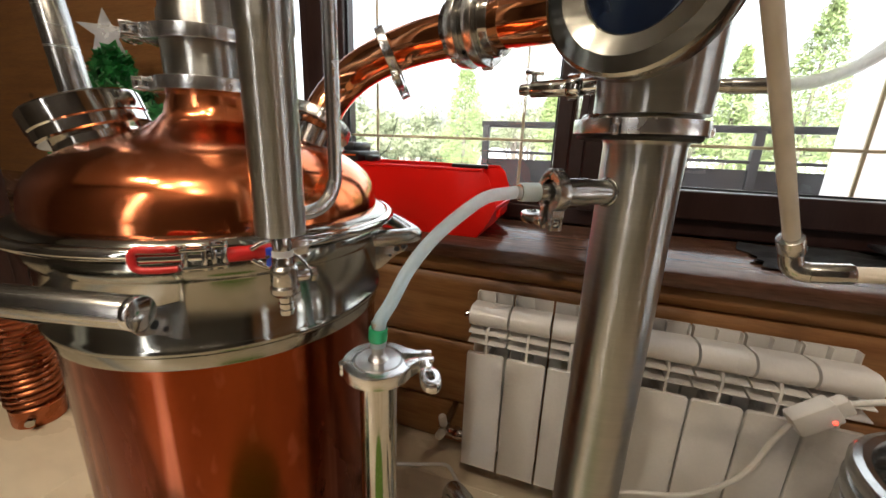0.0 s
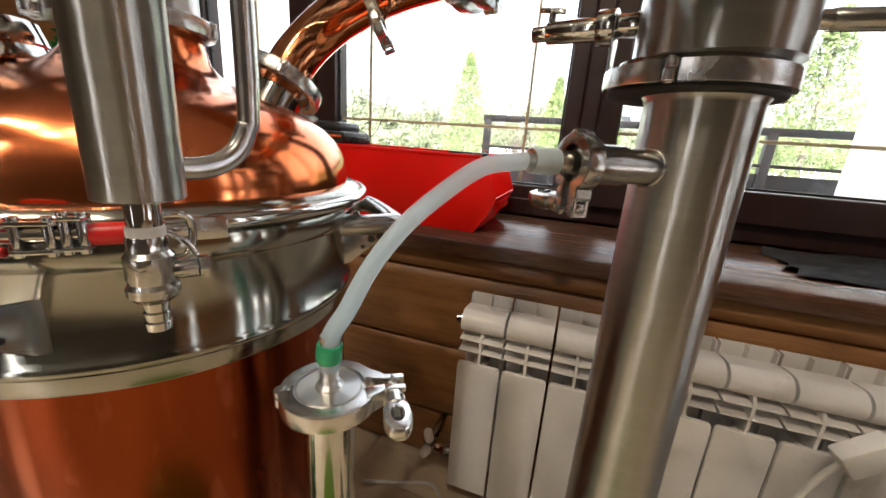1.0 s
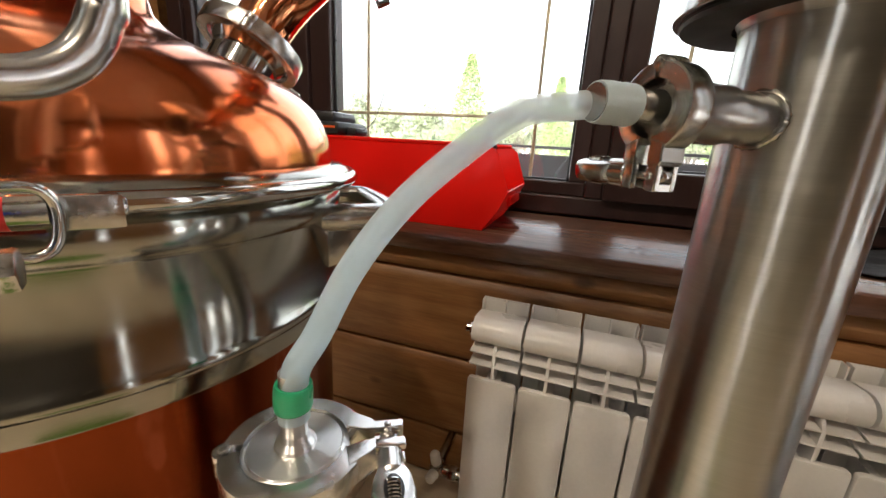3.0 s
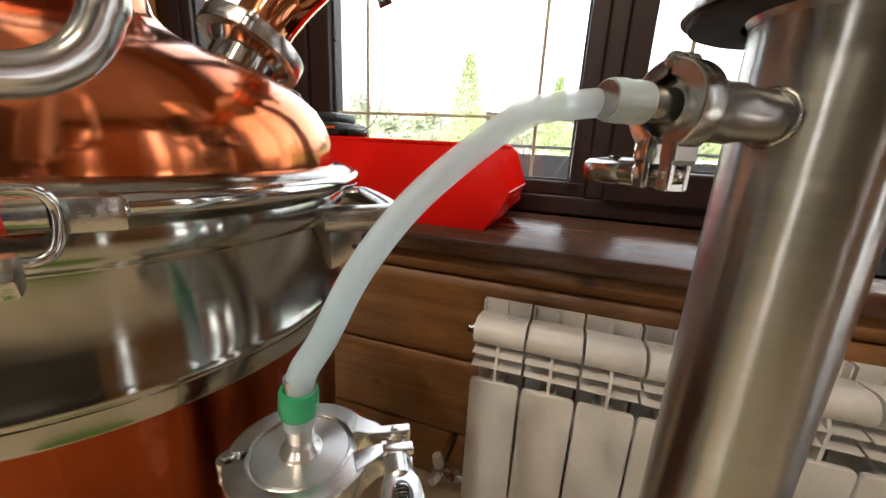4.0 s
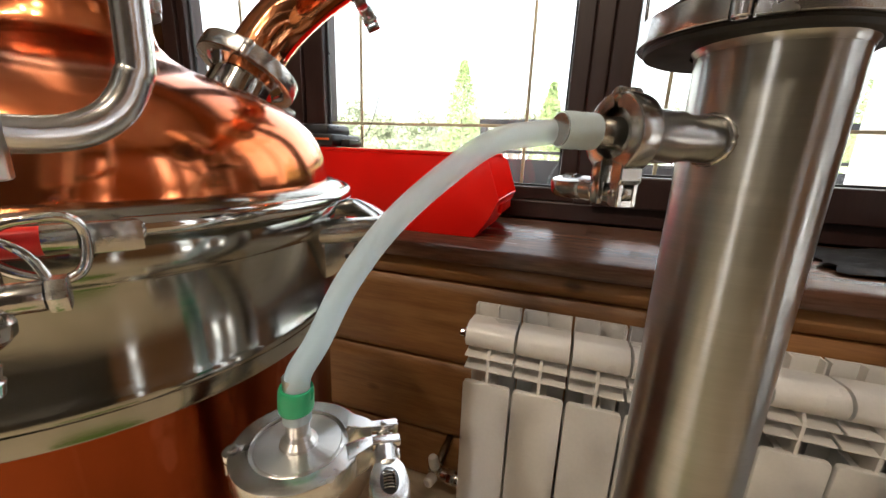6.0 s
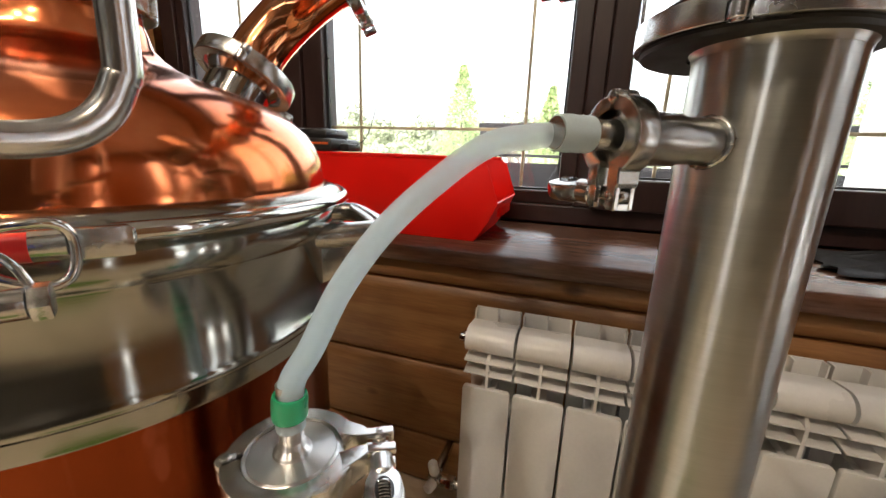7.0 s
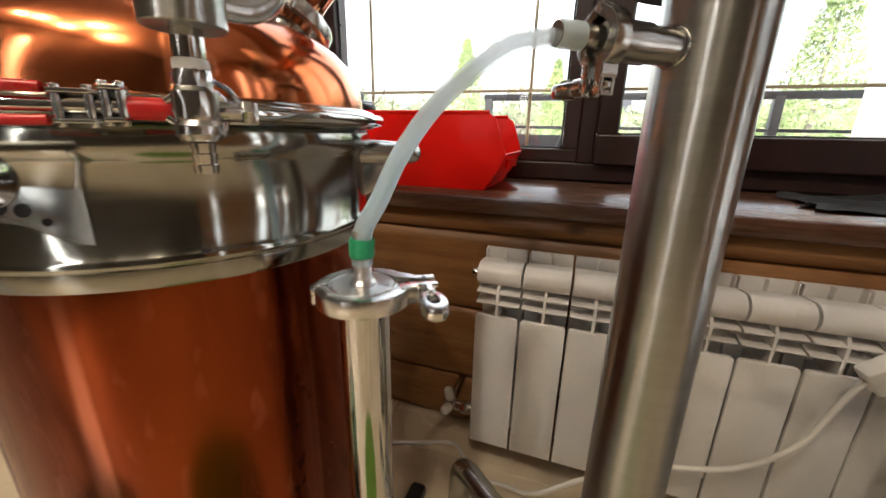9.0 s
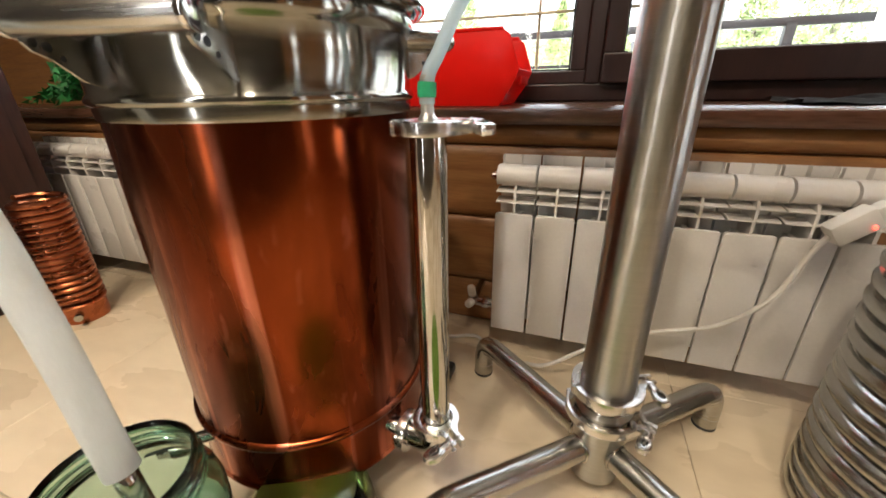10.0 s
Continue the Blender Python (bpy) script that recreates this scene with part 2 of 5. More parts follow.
FLASK = glass("pale olive glass", (0.70, 0.78, 0.55))
DRAIN = milky("cloudy white silicone", (0.93, 0.97, 0.98), 0.75, 0.20, 0.12)
SIGHT = mat("dark sight glass", (0.006, 0.012, 0.03), 0.06, 0.0, 0.1, 10, bump=0.0)


def glow(name, colour, strength):
    m = bpy.data.materials.new(name)
    m.use_nodes = True
    p = m.node_tree.nodes["Principled BSDF"]
    p.inputs["Base Color"].default_value = (*colour, 1)
    p.inputs["Emission Color"].default_value = (*colour, 1)
    p.inputs["Emission Strength"].default_value = strength
    return m


LED = glow("red indicator", (1, 0.05, 0.03), 3.0)
BULB = glow("warm lamp diffuser", (1.0, 0.72, 0.42), 30.0)


# ---- mesh helpers ----
def shade(bm, angle=36):
    bmesh.ops.recalc_face_normals(bm, faces=bm.faces)
    for f in bm.faces:
        f.smooth = True
    limit = radians(angle)
    for e in bm.edges:
        if len(e.link_faces) == 2 and e.calc_face_angle(0) > limit:
            e.smooth = False
    return bm


def mesh(name, bm, material, angle=36):
    shade(bm, angle)
    me = bpy.data.meshes.new(name)
    bm.to_mesh(me)
    bm.free()
    me.materials.append(material)
    return me


def thing(name, label, category, group="", kind="", at=(0, 0, 0)):
    ob = new(name)
    ob.location = at
    ob.empty_display_size = 0.02
    return tagged(ob, label, category, group, kind)


def part(name, bm, material, parent=None, label="", angle=36):
    """One mesh object, built in world coordinates, under a thing or a part."""
    ob = new(name, mesh(name, bm, material, angle))
    if parent is not None:
        ob.parent = parent
        base, p = Vector((0, 0, 0)), parent
        while p is not None:
            base += p.location
            p = p.parent
        ob.data.transform(Matrix.Translation(-base))
    return tagged(ob, label)


def solid(name, bm, material, label, category, group="", kind="", angle=36):
    return tagged(new(name, mesh(name, bm, material, angle)), label, category, group, kind)


def box(bm, lo, hi, bevel=0.0, m=None, seg=2):
    lo, hi = Vector(lo), Vector(hi)
    r = bmesh.ops.create_cube(bm, size=1, matrix=Matrix.LocRotScale((lo + hi) / 2, None, hi - lo))
    vs = r["verts"]
    if bevel:
        es = list({e for v in vs for e in v.link_edges})
        out = bmesh.ops.bevel(bm, geom=es, offset=bevel, segments=seg, profile=0.5, affect="EDGES")
        vs = list({v for f in out["faces"] for v in f.verts} | {v for v in vs if v.is_valid})
    if m is not None:
        bmesh.ops.transform(bm, matrix=m, verts=vs)
    return bm


def frame_to(origin, axis, up=(0, 0, 1)):
    """The matrix whose z runs along axis from origin."""
    z = Vector(axis).normalized()
    u = Vector(up)
    if abs(z.dot(u)) > 0.98:
        u = Vector((1, 0, 0))
    x = u.cross(z).normalized()
    y = z.cross(x)
    return Matrix(((x.x, y.x, z.x, origin[0]), (x.y, y.y, z.y, origin[1]), (x.z, y.z, z.z, origin[2]), (0, 0, 0, 1)))


def lathe(bm, profile, m=None, seg=48, a0=0.0, a1=360.0):
    """Revolves (radius, height) pairs round z; a full turn unless a0 and a1 say less."""
    m = m or Matrix()
    full = abs(a1 - a0) >= 360
    n = seg if full else seg + 1
    rings = []
    for r, z in profile:
        if r < 1e-6 and full:
            rings.append([bm.verts.new(m @ Vector((0, 0, z)))])
        else:
            rings.append([bm.verts.new(m @ Vector((r * math.cos(radians(a0 + (a1 - a0) * i / seg)),
                                                   r * math.sin(radians(a0 + (a1 - a0) * i / seg)), z))) for i in range(n)])
    for a, b in zip(rings, rings[1:]):
        for i in range(seg):
            j = (i + 1) % n
            quad = [a[i % len(a)], a[j % len(a)], b[j % len(b)], b[i % len(b)]]
            quad = [v for k, v in enumerate(quad) if v not in quad[:k]]
            if len(quad) > 2:
                bm.faces.new(quad)
    if not full:
        for i in (0, n - 1):
            bm.faces.new([r[i] for r in rings])
    return bm


def rounded(r, z0, z1, b=0.001):
    """The profile of a solid round bar with eased edges."""
    return [(0, z0), (r - b, z0), (r - b * 0.3, z0 + b * 0.3), (r, z0 + b), (r, z1 - b), (r - b * 0.3, z1 - b * 0.3), (r - b, z1), (0, z1)]


def ring(r0, r1, z0, z1, b=0.0008):
    """The closed profile of a flat ring."""
    return [(r0, z0 + b), (r0 + b, z0), (r1 - b, z0), (r1, z0 + b), (r1, z1 - b), (r1 - b, z1), (r0 + b, z1), (r0, z1 - b), (r0, z0 + b)]


def curve(points, step=8):
    """A smooth line through the points."""
    ps = [Vector(p) for p in points]
    ps = [2 * ps[0] - ps[1], *ps, 2 * ps[-1] - ps[-2]]
    out = []
    for i in range(1, len(ps) - 2):
        a, b, c, d = ps[i - 1:i + 3]
        for k in range(step):
            t = k / step
            out.append(0.5 * (2 * b + (c - a) * t + (2 * a - 5 * b + 4 * c - d) * t * t + (3 * b - a - 3 * c + d) * t ** 3))
    out.append(ps[-2])
    return out


def tube(bm, line, radius, seg=20, closed=True, hollow=0.0):
    """Sweeps a circle along a line; radius may be a number or a function of the way 0 to 1."""
    line = [Vector(p) for p in line]
    tang = [(line[min(i + 1, len(line) - 1)] - line[max(i - 1, 0)]).normalized() for i in range(len(line))]
    side = tang[0].orthogonal().normalized()
    rings = []
    for i, (p, t) in enumerate(zip(line, tang)):
        side = (side - t * side.dot(t)).normalized()
        other = t.cross(side)
        r = radius(i / (len(line) - 1)) if callable(radius) else radius
        rings.append([bm.verts.new(p + r * (math.cos(2 * math.pi * k / seg) * side + math.sin(2 * math.pi * k / seg) * other)) for k in range(seg)])
    for a, b in zip(rings, rings[1:]):
        for k in range(seg):
            bm.faces.new([a[k], a[(k + 1) % seg], b[(k + 1) % seg], b[k]])
    if hollow:
        inner = []
        for (p, t), rg in zip(zip(line, tang), rings):
            inner.append([bm.verts.new(p + (v.co - p) * hollow) for v in rg])
        for a, b in zip(inner, inner[1:]):
            for k in range(seg):
                bm.faces.new([a[k], b[k], b[(k + 1) % seg], a[(k + 1) % seg]])
        for a, b in ((rings[0], inner[0]), (rings[-1], inner[-1])):
            for k in range(seg):
                bm.faces.new([a[k], b[k], b[(k + 1) % seg], a[(k + 1) % seg]])
    elif closed:
        bm.faces.new(rings[0])
        bm.faces.new(rings[-1])
    return bm


def rod(bm, a, b, r, seg=20, bevel=0.0006):
    a, b = Vector(a), Vector(b)
    return lathe(bm, rounded(r, 0, (b - a).length, min(bevel, r * 0.3)), frame_to(a, b - a), seg)


def plate(bm, outline, z0, z1, m, bevel=0.0):
    """A plate with the given outline (x, y) between two heights of the frame m."""
    low = [bm.verts.new(m @ Vector((x, y, z0))) for x, y in outline]
    top = [bm.verts.new(m @ Vector((x, y, z1))) for x, y in outline]
    fs = [bm.faces.new(low), bm.faces.new(top)]
    n = len(outline)
    for i in range(n):
        fs.append(bm.faces.new([low[i], low[(i + 1) % n], top[(i + 1) % n], top[i]]))
    if bevel:
        es = {e for v in low + top for e in v.link_edges if (e.verts[0] in low) == (e.verts[1] in low)}
        bmesh.ops.bevel(bm, geom=list(es), offset=bevel, segments=2, profile=0.5, affect="EDGES")
    return bm


def facing(m, way):
    """The turn round the z axis of m that points along a way in the world."""
    v = m.to_3x3().inverted() @ Vector(way)
    return math.degrees(math.atan2(v.y, v.x))


def clamp(parent, m, r, width=0.014, turn=0.0, wing=0.03, thick=0.007, material=None, nut_turn=0.0, ear=0.019, swing=0.0):
    """A two-shell pipe clamp with hinge, ears, bolt and wing nut round the z axis of m; turn: where its ears point."""
    material = material or SATIN
    m = m @ pose(0, 0, 0, 0, 0, turn)
    h = width / 2

    def local(ob, under):
        ob.parent = under
        ob.data.transform(Matrix.Translation(-parent.location))
        return ob
    holder = local(part("pipe_clamp", shell_bm(m, r, width, thick, 1, ear), material, None, "", 22), parent)

    def sub(name, bm, mt=None):
        return local(part(name, bm, mt or material, None, "", 26), holder)
    sub("clamp_shell", shell_bm(m, r, width, thick, -1, ear))
    xh = -r - thick * 0.75
    sub("hinge_pin", rod(bmesh.new(), m @ Vector((xh, 0.0, -h - 0.0012)), m @ Vector((xh, 0.0, h + 0.0012)), 0.0026, 14))
    x = r + thick + ear * 0.58
    sub("ear_pin", rod(bmesh.new(), m @ Vector((x, 0.0057, -h - 0.001)), m @ Vector((x, 0.0057, h + 0.001)), 0.0018, 12))
    b = m @ Matrix.Translation((x, 0.0057, 0)) @ pose(0, 0, 0, 0, 0, swing)
    sub("clamp_bolt", rod(bmesh.new(), b @ Vector((0, 0.002, 0)), b @ Vector((0, -0.0147 - wing * 0.6, 0)), 0.0026, 12))
    sub("bolt_eye", lathe(bmesh.new(), rounded(0.0040, -h * 0.5, h * 0.5, 0.001), b, 16))
    n = b @ Matrix.Translation((0, -0.0147, 0)) @ pose(0, 0, 0, 90, 0, 0) @ pose(0, 0, 0, 0, 0, nut_turn)    # z along the bolt
    bm = lathe(bmesh.new(), [(0, 0), (0.0060, 0), (0.0066, 0.0008), (0.0066, 0.0115), (0.0058, 0.0130), (0, 0.0130)], n, 20)
    nn = n @ Matrix(((1, 0, 0, 0), (0, 0, -1, 0), (0, 1, 0, 0.008), (0, 0, 0, 1)))    # the wing's plane
    out = [(-0.0056, 0.0), (0.0056, 0.0), (0.0088, wing * 0.22), (0.0097, wing * 0.5), (0.0088, wing * 0.74), (0.0062, wing * 0.93), (0.0030, wing), (-0.0030, wing), (-0.0062, wing * 0.93),
           (-0.0088, wing * 0.74), (-0.0097, wing * 0.5), (-0.0088, wing * 0.22)]
    plate(bm, out, -0.0052, 0.0052, nn, 0.0030)
    sub("wing_nut", bm)
    # a solid black oval stands in for the shaded recess of the slot
    oval = [(0.0046 * math.cos(k * math.pi / 8), wing * 0.50 + wing * 0.26 * math.sin(k * math.pi / 8)) for k in range(16)]
    sub("nut_slot", plate(bmesh.new(), oval, -0.0054, 0.0054, nn, 0.0001), BLACK)
    for face in (-0.0054, 0.0054):
        sub("spring", tube(bmesh.new(), [nn @ Vector((0.0026 * math.cos(k * 0.7), wing * (0.32 + 0.36 * k / 54), face + 0.0011 * math.sin(k * 0.7))) for k in range(55)], 0.0006, 6), CHROME)
    return holder


def shell_bm(m, r, width, thick, s, ear):
    """Half a clamp: a grooved half ring, a flare into a slotted ear, a hinge knuckle; s: its side, 1 or -1."""
    h, R = width / 2, r + thick
    bm = bmesh.new()
    prof = [(r - 0.002, -h), (R - 0.0009, -h), (R - 0.0002, -h + 0.0003), (R, -h + 0.0010), (R, h - 0.0010), (R - 0.0002, h - 0.0003), (R - 0.0009, h), (r - 0.002, h), (r - 0.002, h - 0.0018),
            (r + thick * 0.35, h * 0.35), (r + thick * 0.35, -h * 0.35), (r - 0.002, -h + 0.0018), (r - 0.002, -h)]
    lathe(bm, prof, m, 26, *((14, 175) if s > 0 else (185, 346)))
    # the flare from the ring to the ear
    a = radians(38)
    flare = [(R * math.cos(a) - 0.001, R * math.sin(a) - 0.0015), (R + 0.0025, 0.0102), (R + 0.0045, 0.0094), (R + 0.0045, 0.0034), (R - 0.0005, 0.0034), ((r - 0.0015) * math.cos(radians(16)), (r - 0.0015) * math.sin(radians(16)))]
    plate(bm, [(x, s * y) for x, y in flare], -h - 0.0004, h + 0.0004, m, 0.0006)
    # the ear: two rails and, on the pinned side, a closed end
    lo, hi = min(s * 0.0034, s * 0.0092), max(s * 0.0034, s * 0.0092)
    rail = width * 0.27
    for z0, z1 in ((-h, -h + rail), (h - rail, h)):
        box(bm, (R + 0.0035, lo, z0), (R + ear, hi, z1), 0.0007, m)
    if s > 0:
        box(bm, (R + ear - 0.0030, lo + 0.0002, -h + rail * 0.6), (R + ear - 0.0002, hi - 0.0002, h - rail * 0.6), 0, m)
    # the knuckle
    k0, k1 = (-h, h * 0.1) if s > 0 else (-h * 0.05 + h * 0.2, h)
    lathe(bm, rounded(thick * 0.62 + 0.0006, k0, k1, 0.0006), m @ Matrix.Translation((-r - thick * 0.75, s * 0.0004, 0)), 20)
    return bm


# ---- structure ----
ZS, YF, YG, YW = 0.542, 0.795, 1.20, 0.815    # sill top, sill front, glass plane, wall face under the sill
XL, XR, YB, HC = -2.6, 2.2, -1.3, 2.55

floor = solid("floor", box(bmesh.new(), (XL - 0.1, YB - 0.1, -0.12), (XR + 0.1, 1.3, -0.004)), GROUT, "beige tiled floor with thin grout joints", "floor", kind="structure")
ceiling = solid("ceiling", box(bmesh.new(), (XL - 0.1, YB - 0.1, HC), (XR + 0.1, 1.3, HC + 0.1)), CEIL, "white painted ceiling above the room", "ceiling", kind="structure")


def wall_with_holes(name, lo, hi, holes, axis, material, label):
    """A wall of boxes round rectangular openings; axis: 0 when it runs along x, 1 along y."""
    bm = bmesh.new()
    cuts = sorted({lo[axis], hi[axis], *(h[0] for h in holes), *(h[1] for h in holes)})
    for a, b in zip(cuts, cuts[1:]):
        zs = [(lo[2], hi[2])]
        for h in holes:
            if h[0] <= a and b <= h[1]:
                zs = [(lo[2], h[2]), (h[3], hi[2])]
        for z0, z1 in zs:
            p, q = list(lo), list(hi)
            p[axis], q[axis], p[2], q[2] = a, b, z0, z1
            box(bm, p, q)
    bmesh.ops.remove_doubles(bm, verts=bm.verts, dist=1e-5)
    return solid(name, bm, material, label, "wall", kind="structure")


wall_north_low = solid("wall_north", box(bmesh.new(), (XL, YW + 0.02, 0), (XR, YG + 0.08, ZS - 0.034)), BOARD, "log-style pine wall under the window sill", "wall", kind="structure")
wall_with_holes("wall_north_upper", (XL, 1.14, ZS), (XR, 1.30, HC), [(-1.12, 1.20, ZS, 2.05)], 0, BOARD, "varnished pine wall round the windows")
# unseen walls close the room; their tall slits are added to shape reflections
wall_with_holes("wall_south", (XL, YB - 0.1, 0), (XR, YB, HC), [(-0.37, -0.29, 0.05, 2.1)], 0, DARKWOOD, "dark panelled wall with a slit opening added for reflections")
solid("wall_west", box(bmesh.new(), (XL - 0.1, YB, 0), (XL, 1.3, HC)), DARKWOOD, "dark panelled side wall", "wall", kind="structure")
wall_with_holes("wall_east", (XR, YB, 0), (XR + 0.1, 1.3, HC), [(-0.94, -0.84, 0.02, 2.1), (0.12, 0.28, 0.1, 2.0), (0.48, 0.57, 0.1, 2.0), (0.76, 0.83, 0.1, 2.0)], 1, BOARD, "pine boarded side wall with narrow openings added for reflections")

sill = thing("window_sill", "dark stained glossy wooden window sill above the radiators", "window sill", kind="structure")
bm = bmesh.new()
prof = [(YF + 0.004, ZS - 0.033), (YF, ZS - 0.027), (YF, ZS - 0.010), (YF + 0.002, ZS - 0.004), (YF + 0.008, ZS), (1.17, ZS), (1.17, ZS - 0.033)]
a = [bm.verts.new((XL, y, z)) for y, z in prof]
b = [bm.verts.new((XR, y, z)) for y, z in prof]
for i in range(len(prof)):
    j = (i + 1) % len(prof)
    bm.faces.new([a[i], a[j], b[j], b[i]])
bm.faces.new(a), bm.faces.new(b)
part("sill_board", bm, SILL, sill)


# ---- window ----
def bar(bm, x0, x1, z0, z1, y0, y1, bevel=0.004):
    return box(bm, (x0, y0, z0), (x1, y1, z1), bevel)


window = thing("window_1", "dark brown framed window with gold glazing bars", "window", kind="structure")
ZT = 2.02
Y0 = 1.165
fr = bmesh.new()
bar(fr, -1.12, 1.20, ZS + 0.001, 0.588, Y0, 1.26)
bar(fr, -1.12, 1.20, ZT, 2.05, Y0, 1.26)
bar(fr, -1.12, -1.06, 0.588, ZT, Y0, 1.26)
bar(fr, 1.14, 1.20, 0.588, ZT, Y0, 1.26)
bar(fr, -0.652, -0.585, 0.588, ZT, Y0, 1.26)
bar(fr, 0.200, 0.240, 0.588, ZT, Y0 - 0.004, 1.26)
part("window_frame", fr, FRAME, window, "", 22)
for x0, x1, zb, yy, side in ((-0.585, 0.200, 0.588, Y0 + 0.012, 0.040), (0.240, 1.14, 0.588, Y0 - 0.022, 0.048), (-1.06, -0.652, 0.588, Y0 + 0.012, 0.03)):
    sash = bmesh.new()
    low = 0.034 if side == 0.040 else 0.072 if side == 0.048 else 0.04
    left = side if side != 0.040 else 0.066
    bar(sash, x0, x1, zb, zb + low, yy, 1.245)
    bar(sash, x0, x1, ZT - 0.05, ZT, yy, 1.245)
    bar(sash, x0, x0 + left, zb + low, ZT - 0.05, yy, 1.245)
    bar(sash, x1 - side, x1, zb + low, ZT - 0.05, yy, 1.245)
    s = part("sash", sash, FRAME, window, "", 22)
    g = bmesh.new()
    box(g, (x0 + left - 0.006, YG + 0.004, zb + low - 0.006), (x1 - side + 0.006, YG + 0.008, ZT - 0.044))
    pane = part("pane", g, PANE, window)
    pane.visible_shadow = False
    pane.parent = s
    for bead in ((x0 + left, x0 + left + 0.006), (x1 - side - 0.006, x1 - side)):
        part("rubber_seal", bar(bmesh.new(), bead[0], bead[1], zb + low, ZT - 0.05, YG - 0.006, YG + 0.003, 0.001), BLACK, s)
    part("rubber_seal", bar(bmesh.new(), x0 + left, x1 - side, zb + low, zb + low + 0.005, YG - 0.006, YG + 0.003, 0.001), BLACK, s)
    gm = bmesh.new()
    for z in (0.766, 1.32):
        bar(gm, x0 + left, x1 - side, z, z + 0.008, YG + 0.012, YG + 0.018, 0.001)
    for x in {0.040: (-0.425, 0.058), 0.048: (0.372, 0.855), 0.03: (-0.85,)}[side]:
        bar(gm, x, x + 0.008, zb + low, ZT - 0.05, YG + 0.019, YG + 0.025, 0.001)
    part("glazing_bar", gm, GOLD, s)

# unseen slit windows, added so that the steel reflects bright upright stripes
for wname, lo, hi in (("added_window_2", (-0.37, YB - 0.06, 0.05), (-0.29, YB - 0.02, 2.1)),
                      ("added_window_3", (XR + 0.02, -0.94, 0.02), (XR + 0.06, -0.84, 2.1)),
                      ("added_window_4", (XR + 0.02, 0.12, 0.1), (XR + 0.06, 0.28, 2.0)),
                      ("added_window_5", (XR + 0.02, 0.48, 0.1), (XR + 0.06, 0.57, 2.0)), ("added_window_6", (XR + 0.02, 0.76, 0.1), (XR + 0.06, 0.83, 2.0))):
    w = thing(wname, "unseen narrow window added for bright stripes in the steel", "window", kind="structure")
    ax = 0 if lo[1] < YB else 1
    bm = bmesh.new()
    for s0, s1, z0, z1 in ((0, 0.06, 0, 1), (0.94, 1, 0, 1), (0, 1, 0, 0.05), (0, 1, 0.95, 1)):
        p, q = list(lo), list(hi)
        p[ax], q[ax] = lo[ax] + (hi[ax] - lo[ax]) * s0, lo[ax] + (hi[ax] - lo[ax]) * s1
        p[2], q[2] = lo[2] + (hi[2] - lo[2]) * z0, lo[2] + (hi[2] - lo[2]) * z1
        box(bm, p, q)
    part("window_frame", bm, FRAME, w)


# ---- outdoors ----
ground = bmesh.new()
bmesh.ops.create_grid(ground, x_segments=40, y_segments=40, size=300, matrix=Matrix.Translation((0, 0, -0.55)))
for v in ground.verts:
    v.co.z += 0.25 * noise.noise(v.co * 0.05) if v.co.y > 14 else 0
solid("ground", ground, SNOW, "pale winter ground of the garden", "ground", kind="structure")
terrace = solid("pavement", box(bmesh.new(), (-6, 1.31, -0.5), (6, 3.4, -0.05), 0.01), POST, "pale paved terrace outside the window", "terrace", kind="structure")

rail = thing("terrace_railing", "dark painted steel terrace railing outside", "railing", at=(0, 3.0, 0))
for z, h in ((0.885, 0.045), (0.70, 0.02), (0.30, 0.02)):
    part("rail_bar", box(bmesh.new(), (-0.50, 2.98, z), (5.5, 3.02, z + h), 0.003), RAIL, rail)
for x in (-0.49, 1.24, 2.9, 4.6):
    part("post", box(bmesh.new(), (x, 2.975, -0.05), (x + 0.05, 3.025, 0.90), 0.003), RAIL, rail)
part("panel", box(bmesh.new(), (-0.44, 2.992, 0.32), (5.5, 3.004, 0.66)), RAIL, rail, "dark grey railing infill panel")

porch = bmesh.new()
lathe(porch, [(0.0, -0.05), (0.20, -0.05), (0.20, 0.02), (0.16, 0.05), (0.15, 0.10), (0.14, 2.6), (0.0, 2.6)], Matrix.Translation((1.66, 2.7, 0)), 40)
solid("porch_column", porch, POST, "white round porch column on the terrace", "column")
solid("porch_roof", box(bmesh.new(), (1.2, 1.32, 2.6), (6, 3.3, 2.72), 0.01), POST, "white porch roof slab over the terrace", "roof")


def leaves(bm, centre, count, size, rng, spread):
    for _ in range(count):
        d = Vector((rng.gauss(0, 1), rng.gauss(0, 1), rng.gauss(0, 1))).normalized() * rng.random() ** 0.5
        c = Vector(centre) + Vector((d.x * spread[0], d.y * spread[1], d.z * spread[2]))
        u = Vector((rng.uniform(-1, 1), rng.uniform(-1, 1), rng.uniform(-0.3, 1))).normalized()
        w = u.orthogonal().normalized() * size * rng.uniform(0.4, 0.8)
        s = size * rng.uniform(0.7, 1.5)
        bm.faces.new([bm.verts.new(c - w), bm.verts.new(c + u * s * 0.4), bm.verts.new(c + w), bm.verts.new(c + u * s)])


